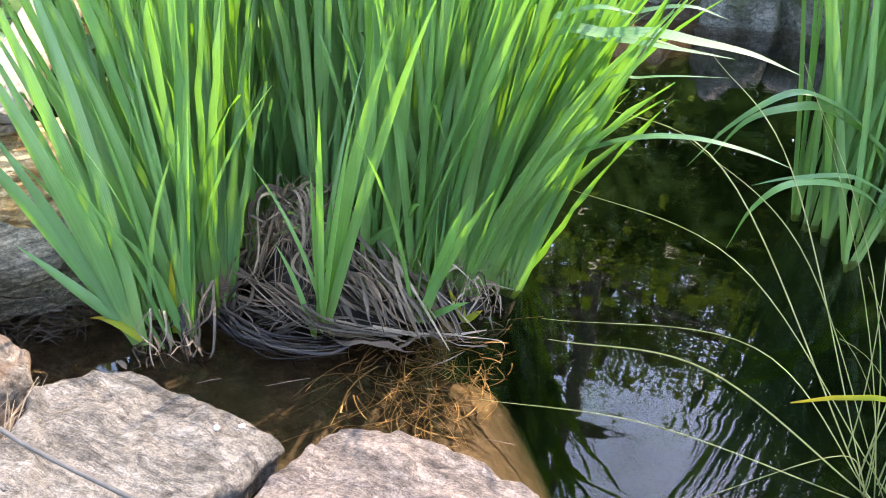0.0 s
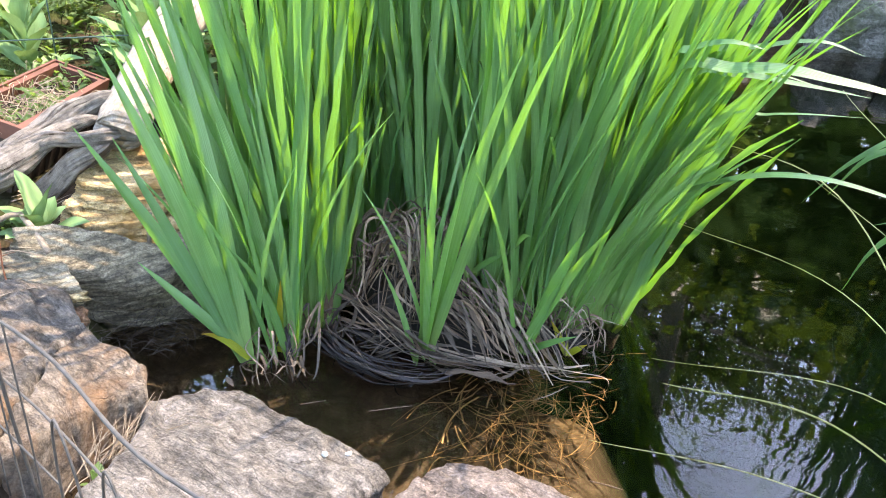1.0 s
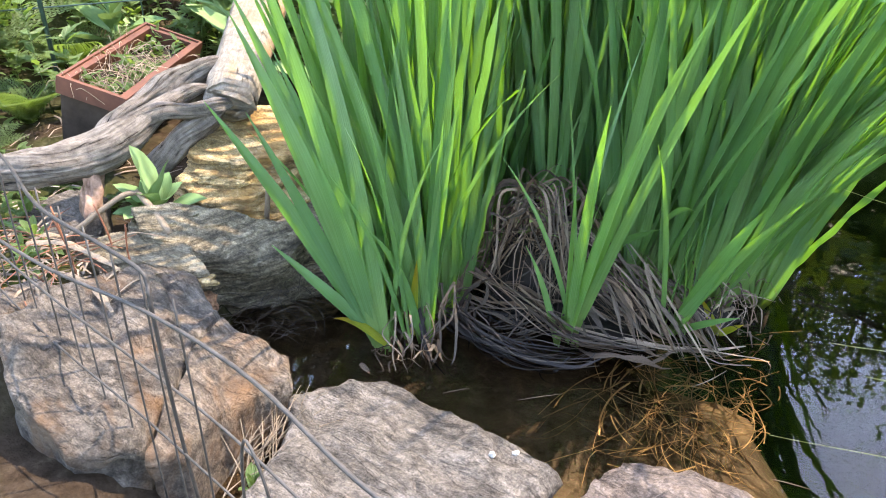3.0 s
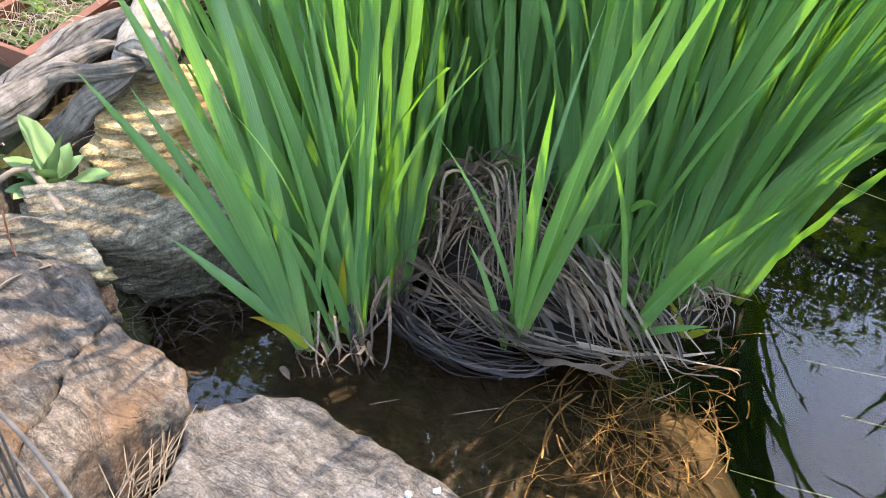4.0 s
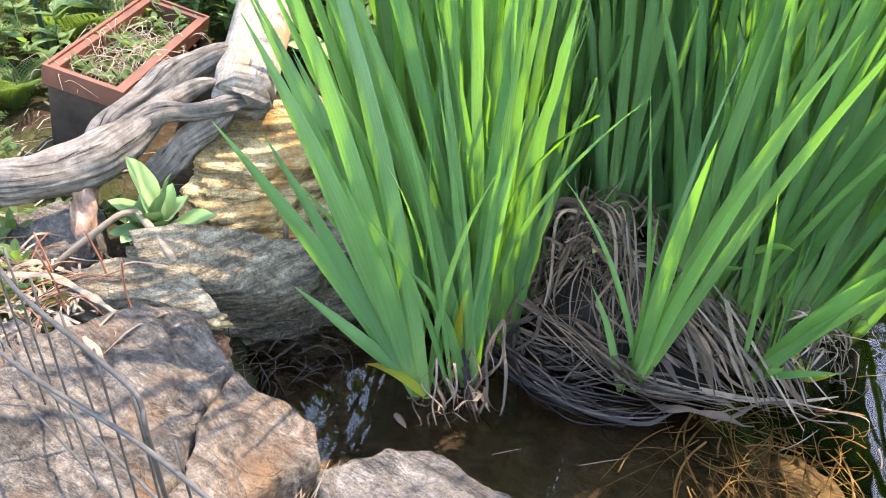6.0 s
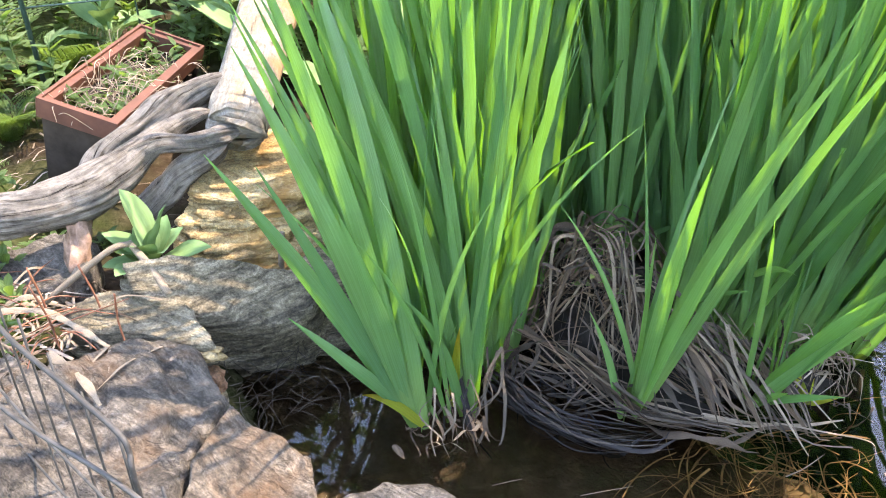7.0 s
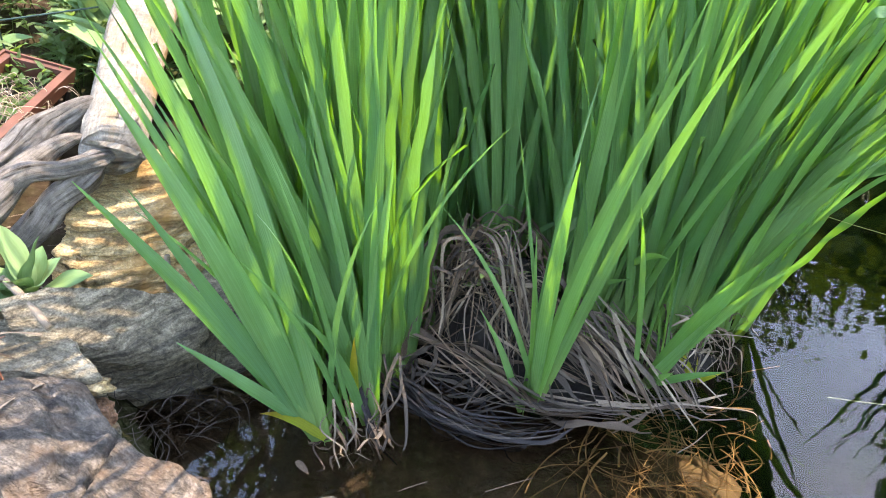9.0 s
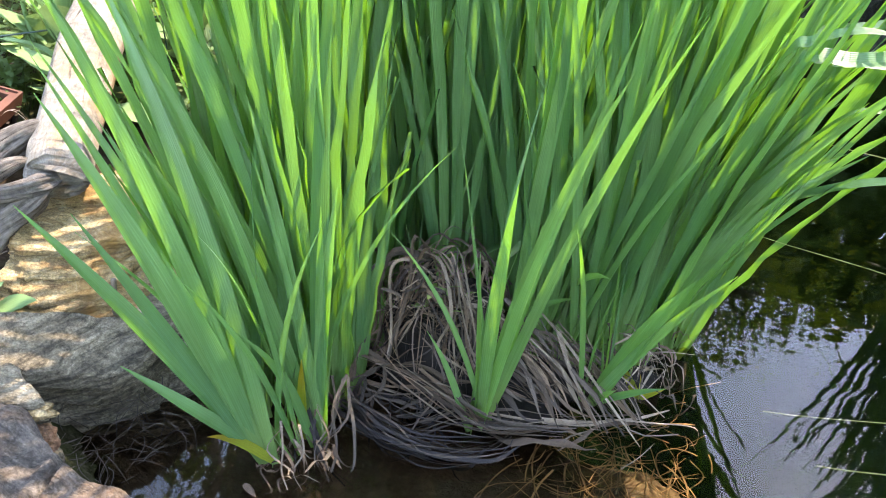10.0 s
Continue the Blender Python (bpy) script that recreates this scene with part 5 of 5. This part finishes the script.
# ---- sedge and stalks on the right ----
def grass_data(p, az, tilt, length, bend, r0=.0012, wobble=.0):
    h = Vector((math.cos(radians(az)), math.sin(radians(az)), 0))
    q, pts, n_s = Vector(p), [], 12
    for i in range(n_s + 1):
        s = i / n_s
        pts.append((*q, r0 * (1 - .75 * s)))
        th = radians(tilt + bend * s)
        q = q + (h * math.sin(th) + Vector((0, 0, 1)) * math.cos(th)) * length / n_s
    return tube_data(pts, 5, 1)


sedge = empty("sedge_tussock", (0.56, 1.06, 0.03), "thin straw-green sedge tussock at the pond's rim", "sedge")
r = random.Random(17)
for k in range(20):
    p = (r.gauss(.02, .02), r.gauss(.01, .03), -.02)
    d = grass_data(p, r.gauss(110, 60), abs(r.gauss(5, 7)), r.uniform(.25, .55), r.uniform(5, 50), r.uniform(.0006, .0013))
    mesh_object("stalk", *d[:2], SEDGE, sedge, d[2])
for mid, tip, w in (((.343, 1.033, .15), (.159, 1.02, .148), .0010), ((.297, 1.005, .075), (.084, 1.004, .045), .0007), ((.394, 1.122, .14), (.12, 1.155, .09), .0006),
                    ((.313, 1.30, .296), (.10, 1.40, .332), .0009), ((.393, 1.25, .328), (.265, 1.40, .426), .0007), ((.42, 1.20, .25), (.248, 1.40, .303), .0006),
                    ((.352, 1.25, .19), (.064, 1.35, .214), .0007), ((.50, 1.02, .09), (.36, .93, .05), .0005), ((.60, 1.20, .30), (.62, 1.35, .45), .0007)):
    under(sedge, "long_stalk", tube_data([(.56 + r.gauss(0, .01), 1.06 + r.gauss(0, .015), .01, w), (*mid, w), (*tip, w * .4)], 6, 10), SEDGE)
bent = empty("bent_sedge_leaf", (0.57, 1.03, 0.10), "pale sedge leaf with a yellow tip", "leaf")
under(bent, "blade", ribbon([Vector((.60, 1.05, .10)), Vector((.545, 1.0, .19)), Vector((.50, .97, .205)), Vector((.46, .95, .206)), Vector((.424, .935, .199))], [.004, .005, .006, .005, .0015], Vector((0, .3, 1)), .1), IRIS_YOUNG)

# ---- the other iris clump ----
r = random.Random(23)
for k in range(64):
    x, y = .68 + r.gauss(0, .12), 2.0 + r.gauss(0, .12)
    if x < .46:
        continue
    rows = []
    for q in range(6):
        rows.append((r.uniform(0, 360), 2 + abs(r.gauss(0, 7)), r.uniform(.7, 1.1), r.uniform(.009, .017), r.uniform(4, 24), r.gauss(0, 40)))
    iris((x, y, -.03), rows, "dark green iris in the shaded clump across the water", "irises across the pond")
for pts, w in (([(.70, 1.95, -.02), (.62, 1.85, .12), (.528, 1.76, .248), (.449, 1.73, .301), (.384, 1.70, .307), (.303, 1.70, .235), (.244, 1.70, .148)], .026),
               ([(.74, 1.95, -.02), (.66, 1.86, .11), (.565, 1.78, .216), (.465, 1.75, .277), (.398, 1.72, .28), (.33, 1.72, .244), (.283, 1.72, .165)], .023),
               ([(.72, 1.88, -.02), (.65, 1.78, .09), (.575, 1.71, .157), (.512, 1.68, .186), (.424, 1.68, .166), (.363, 1.68, .14)], .016),
               ([(.66, 1.82, -.02), (.58, 1.72, .12), (.515, 1.67, .171), (.422, 1.62, .177), (.37, 1.62, .119), (.343, 1.62, .035)], .020)):
    arch(pts, w, "iris with pale leaves drooping over dark water", "irises across the pond")

# ---- floating bottle ----
bottle = empty("plastic_bottle", (-0.07, 2.25, 0.0), "small turquoise plastic bottle floating on the pond", "bottle")
n = Nodes("turquoise_plastic")
n.b.inputs["Transmission Weight"].default_value = .4
BOT = n.finish((.05, .33, .30), .2)
prof = [(-.075, .018), (-.07, .028), (-.04, .030), (-.01, .0285), (.02, .030), (.05, .027), (.072, .014), (.088, .012)]
bot = tube_data([(x, 0, .012 + .001 * i, rad) for i, (x, rad) in enumerate(prof)], 20, 5)
mesh_object("body", *bot[:2], BOT, bottle, bot[2])
cap = tube_data([(.084, 0, .02, .0135), (.10, 0, .02, .0135)], 18, 2)
mesh_object("cap", *cap[:2], PEBBLE, bottle, cap[2], label="white screw cap")
bottle.rotation_euler = (0, 0, radians(70))
bottle.scale = (.62, .62, .62)

# ---- bank litter: dry blades, red twigs, stalks ----
r = random.Random(41)
heap = empty("dry_blade_heap", (-0.74, 0.76, 0.13), "bent pale dry leaf blades strewn on the bank", "dead leaves")


def strap(points, w, mat=PALE, parent=heap):
    """A flattened dry blade through a few points."""
    pts = [Vector(q) for q in spline(points, 6)]
    ws = [w * (.8 + .2 * math.sin(i * 1.1)) * (1 - .6 * (i / (len(pts) - 1)) ** 5) for i in range(len(pts))]
    side = Vector((0, 0, 1)).cross(pts[-1] - pts[0]).normalized() + Vector((0, 0, .5))
    under(parent, "dry_blade", ribbon(pts, ws, side, .2, r.uniform(-.4, .4)), mat)


strap([(-.824, .752, .165), (-.781, .775, .166), (-.721, .777, .161), (-.678, .774, .157)], 0.0094)
strap([(-.680, .776, .158), (-.678, .745, .152), (-.675, .715, .145)], 0.0079)
strap([(-.731, .739, .153), (-.663, .728, .152), (-.631, .718, .142)], 0.0101)
strap([(-.649, .815, .140), (-.646, .767, .153), (-.649, .731, .145)], 0.0086)
strap([(-.701, .869, .150), (-.726, .842, .164), (-.752, .817, .150)], 0.0086)
strap([(-.867, .774, .140), (-.837, .787, .157), (-.825, .804, .150)], 0.0086)
strap([(-.678, .774, .156), (-.660, .755, .150), (-.655, .742, .140)], 0.0050)
for k in range(26):
    x, y, a = r.uniform(-.95, -.75), r.uniform(.66, .83), r.uniform(0, 6.28)
    z, ln = r.uniform(.125, .145), r.uniform(.02, .06)
    strap([(x, y, z), (x + ln * math.cos(a) * .5, y + ln * math.sin(a) * .5, z + r.uniform(.004, .018)), (x + ln * math.cos(a), y + ln * math.sin(a), z)], r.uniform(.002, .005), r.choice((PALE, DRY)))
bits = []
for k in range(520):
    x, y = (r.uniform(-.98, -.72), r.uniform(.62, .86)) if k < 300 else (r.uniform(-1.25, -.80), r.uniform(.74, 1.1))
    if k > 460:
        x, y = r.uniform(-.83, -.70), r.uniform(.90, 1.02)
    z, a, ln = max(ground_z(x, y), .115 if k < 300 else .0) + r.uniform(.002, .02), r.uniform(0, 6.28), r.uniform(.015, .055)
    q, e = Vector((x, y, z)), Vector((x + ln * math.cos(a), y + ln * math.sin(a), z + r.uniform(-.004, .008)))
    m = (q + e) / 2 + rand_dir(r, 0, 1) * ln * .12
    bits.append(ribbon([q, m, e], [r.uniform(.0012, .004)] * 3, Vector((-math.sin(a), math.cos(a), r.uniform(-.6, .6))), .2))
vs, fs, us = join(bits)
tagged(mesh_object("leaf_litter", vs, fs, plain_material("litter", (.07, .048, .034), (.36, .285, .215), 20, .85, .4, island=True), uvs=us), "brown and pale leaf litter strewn on the bank", "leaf litter", kind="stuff")
bits = []
for k in range(48):
    x, y = r.uniform(-.98, -.75), r.uniform(.67, .80)
    a = r.gauss(0, .9)
    z = max(ground_z(x, y), .115) + r.uniform(.004, .03)
    q = Vector((x, y, z))
    e = q + Vector((math.cos(a), math.sin(a), r.uniform(-.1, .25))) * r.uniform(.05, .13)
    m = (q + e) / 2 + Vector((0, 0, r.uniform(.0, .02)))
    bits.append(tube_data([(*q, .0007), (*m, .0008), (*e, .0005)], 5, 4))
for x, y in ((-.748, .822), (-.76, .768), (-.69, .803), (-.80, .79)):
    z = .12
    bits.append(tube_data([(x, y, z, .0014), (x - .01, y + .004, z + .04, .0013), (x - .012 + r.gauss(0, .01), y, z + .085, .0012)], 5, 4))
vs, fs, us = join(bits)
tagged(mesh_object("red_twigs", vs, fs, TWIG, uvs=us), "tangle of thin reddish runner stems on the bank", "twigs", kind="stuff")
forked = empty("dry_stalk", (-0.77, 0.905, 0.15), "forked pale grey dry stalk beside the mullein", "stalk")
under(forked, "long_arm", tube_data([(-.776, .898, .190, .0035), (-.742, .891, .174, .0046), (-.702, .881, .150, .0044)], 8, 5, .15, 60), PALE)
under(forked, "short_arm", tube_data([(-.772, .899, .189, .0035), (-.785, .876, .188, .0042), (-.821, .828, .152, .004), (-.835, .81, .135, .003)], 8, 5, .15, 60), PALE)
upr = empty("broken_stalk", (-0.655, 1.03, 0.03), "upright broken grey dead stalk at the water's edge", "stalk")
under(upr, "stem", tube_data([(-.652, 1.029, .170, .0035), (-.659, 1.027, .11, .0042), (-.651, 1.025, .05, .0036), (-.642, 1.029, .01, .003), (-.638, 1.03, -.02, .0025)], 8, 5, .12, 60), PALE)
tuft = empty("dry_grass_tuft", (-0.395, 0.70, 0.03), "tuft of pale dry grass wedged between slabs", "dry grass")
for k in range(60):
    a = r.gauss(70, 45)
    d = grass_data((r.gauss(0, .012), r.gauss(0, .035), r.uniform(-.01, .02)), a, r.uniform(20, 75), r.uniform(.03, .085), r.uniform(0, 60), .0009)
    mesh_object("blade", *d[:2], PALE, tuft, d[2])
bits = []
for k in range(150):      # fine rootlets hanging at the bank
    p = Vector((r.uniform(-.64, -.52), r.uniform(.84, 1.0), r.uniform(-.02, .06)))
    if p.x > -.50 - .4 * (1.0 - p.y):
        continue
    a = r.uniform(0, 6.28)
    e = p + Vector((math.cos(a) * .04, math.sin(a) * .04, r.uniform(-.03, .01)))
    m = (p + e) / 2 + rand_dir(r) * .012
    bits.append(tube_data([(*p, .0004), (*m, .0005), (*e, .0003)], 4, 4))
vs, fs, us = join(bits)
tagged(mesh_object("rootlets", vs, fs, plain_material("rootlet", (.02, .014, .009), (.09, .068, .05), 40, .6, .2, island=True), uvs=us), "fine dark rootlets trailing into the water", "roots", kind="stuff")
for x0, y0, x1, y1 in ((-.21, .965, -.165, 1.005), (-.30, .93, -.275, .955), (.10, .985, .14, .99)):
    st = empty("floating_straw", (x0, y0, 0.0), "short pale straw floating on the water", "straw", "floating straws")
    mesh_object("straw", *tube_data([(0, 0, .0005, .0006), ((x1 - x0) / 2, (y1 - y0) / 2, .001, .0006), (x1 - x0, y1 - y0, .0005, .0004)], 5, 3)[:2], DRY, st)
d = blade_data(-30, 86, .026, .009, 8, 85)
fl = empty("floating_leaf", (-0.425, 0.925, 0.004), "curled tan dead leaf lying on the water", "leaf")
mesh_object("blade", d[0], d[1], DRY, fl, d[2])

# ---- wire fence at the near rim ----
fence = empty("wire_fence", (-0.35, 0.57, 0.05), "bent low galvanised garden wire fence", "fence")


def wire(name, pts, rad, mat=WIRE, parent=fence, steps=6):
    return under(parent, name, tube_data([(*p, rad) for p in pts], 8, steps), mat)


wire("top_rail", [(-.90, .745, .335), (-.70, .68, .345), (-.557, .618, .348), (-.44, .592, .352), (-.385, .582, .350), (-.374, .579, .340), (-.370, .575, .32), (-.375, .58, .20), (-.38, .59, .07)], .0019)
wire("lower_rail", [(-.70, .62, .300), (-.506, .578, .318), (-.365, .567, .323), (-.24, .545, .322), (-.10, .50, .318), (.05, .485, .312), (.16, .47, .30)], .0017)
wire("middle_rail", [(-.86, .70, .22), (-.64, .64, .225), (-.45, .598, .23), (-.30, .565, .232), (-.14, .52, .228)], .0013)
wire("bottom_rail", [(-.86, .70, .15), (-.64, .64, .152), (-.45, .598, .155), (-.30, .565, .15)], .0012)
for k in range(10):
    x = -.80 + .052 * k
    y = .582 + (-.385 - x) * .29
    wire("upright", [(x + .012, y - .01, .06), (x + .004 + .004 * math.sin(k * 2.3), y - .004, .20), (x, y, .347)], .0010, steps=4)
for k in range(3):
    x = -.27 + .085 * k
    y = .545 - (x + .27) * .27
    wire("hoop", [(x, y, .06), (x + .004, y, .20), (x + .02, y - .004, .262), (x + .045, y - .011, .20), (x + .05, y - .012, .06)], .0013)

# ---- wire fence behind the planter ----
back = empty("garden_fence", (-1.45, 1.6, 0.2), "dark green coated wire garden fence", "fence")
for k in range(9):
    f = k / 8
    x, y = -1.62 + .95 * f, .95 + 1.15 * f
    wire("upright", [(x, y, ground_z(x, y) - .02), (x, y, ground_z(x, y) + .75)], .0045 if k in (2, 6) else .0016, GREEN_WIRE, back, 1)
for z in (.15, .28, .41, .54, .67):
    wire("rail", [(-1.62, .95, .15 + z), (-.67, 2.10, .15 + z)], .0016, GREEN_WIRE, back, 1)


# ---- trees and hedge round about ----
FOLIAGE = leaf_material("tree_leaf", (0.035, 0.08, 0.018), (0.085, 0.155, 0.03), (0.20, 0.31, 0.03), .33, .5, 10)


def tree(at, height, spread, seed, leaves, label, size=.07, low=.3, name="tree"):
    r = random.Random(seed)
    root = empty(name, at, label, "tree", "trees round the pond")
    top = Vector((r.gauss(0, .2), r.gauss(0, .2), height * .9))
    bits = [tube_data([(0, 0, -.1, height * .015), (r.gauss(0, .06), r.gauss(0, .06), height * .45, height * .011), (*top, .008)], 10, 6, .1, 10)]
    ends = []
    for k in range(13):
        f = r.uniform(low, .95)
        s = Vector((0, 0, 0)).lerp(top, f)
        a = k * 2.4 + r.uniform(-.4, .4)
        ln = spread * (1.15 - f * .6) * r.uniform(.7, 1.15)
        e = s + Vector((math.cos(a) * ln, math.sin(a) * ln, ln * r.uniform(.15, .6)))
        m = s.lerp(e, .5) + Vector((0, 0, ln * .12))
        bits.append(tube_data([(*s, height * .008), (*m, height * .005), (*e, .004)], 6, 5, .1, 10))
        for q in range(5):
            g = r.uniform(.35, 1.0)
            c = s.lerp(e, g)
            e2 = c + rand_dir(r, -.2, .8) * ln * r.uniform(.25, .5)
            bits.append(tube_data([(*c, .008), (*((c + e2) / 2 + rand_dir(r) * .04), .006), (*e2, .002)], 4, 3))
            ends += [e2, c.lerp(e2, .5)]
    vs, fs, us = join(bits)
    mesh_object("trunk", vs, fs, BARK, root, us)
    lf = []
    for k in range(leaves):
        c = r.choice(ends)
        p = c + Vector((r.gauss(0, 1), r.gauss(0, 1), r.gauss(0, .8))) * spread * .13
        lf.append(small_leaf(p, rand_dir(r, -.9, .5), rand_dir(r, .2, 1), size * r.uniform(.6, 1.3), size * .5))
    vs, fs, us = join(lf)
    mesh_object("crown", vs, fs, FOLIAGE, root, us)
    return root


# unseen trees set for their reflections; number 12 also shades the far irises
for x, y, h, sp, k, nl, sz in ((-2.6, 8.0, 4.6, 1.7, 1, 4200, .10), (-1.0, 8.8, 4.8, 1.9, 2, 6500, .10), (-4.5, 6.5, 4.4, 1.7, 3, 3800, .10), (1.8, 9.2, 4.2, 1.7, 4, 5200, .10), (.5, 9.6, 4.4, 1.7, 13, 5600, .10),
                               (-.6, 6.2, 6.6, 2.0, 5, 1100, .06), (1.9, 6.8, 3.4, 1.5, 11, 4000, .10), (2.2, 3.8, 4.6, .9, 12, 8500, .09), (2.0, 5.3, 4.6, .9, 14, 6500, .09), (-3.4, 4.4, 6.2, 1.5, 15, 3600, .12), (3.8, 7.6, 3.6, 1.6, 6, 3400, .10), (-4.4, 3.0, 4.0, 1.5, 7, 3200, .09), (3.1, 4.0, 4.6, 1.25, 8, 3800, .1),
                               (-3.5, -3.0, 4.6, 1.8, 9, 3000, .1), (3.0, -4.0, 4.8, 1.8, 10, 3000, .1)):
    tree((x, y, ground_z(x, y)), h, sp, k, nl, "bare-limbed tree with sparse spring leaves" if k == 5 else "leafy green tree out of view, added round the pond for reflections and shade", sz, .12 if k in (11, 12) else .3)


def hedge(name, pts, height, depth, seed, count, label, size=.12):
    r = random.Random(seed)
    lf = []
    for k in range(count):
        i = r.randrange(len(pts) - 1)
        f = r.random()
        x = pts[i][0] + (pts[i + 1][0] - pts[i][0]) * f + r.gauss(0, depth)
        y = pts[i][1] + (pts[i + 1][1] - pts[i][1]) * f + r.gauss(0, depth)
        hh = height * (.75 + .35 * noise.noise(Vector((x * .9, y * .9, seed))))
        p = Vector((x, y, ground_z(x, y) + hh * r.random() ** .8))
        lf.append(small_leaf(p, rand_dir(r, -.8, .6), rand_dir(r, .2, 1), size * r.uniform(.6, 1.4), size * .55))
    vs, fs, us = join(lf)
    return tagged(mesh_object(name, vs, fs, FOLIAGE, uvs=us), label, "hedge", kind="stuff")


hedge("hedge", [(-3.6, .2), (-3.4, 3.0), (-2.4, 5.0), (0, 5.6), (2.4, 5.4), (3.8, 3.0), (3.8, -1.0)], 2.25, .30, 3, 24000, "dense dark green hedge round the garden", .17)
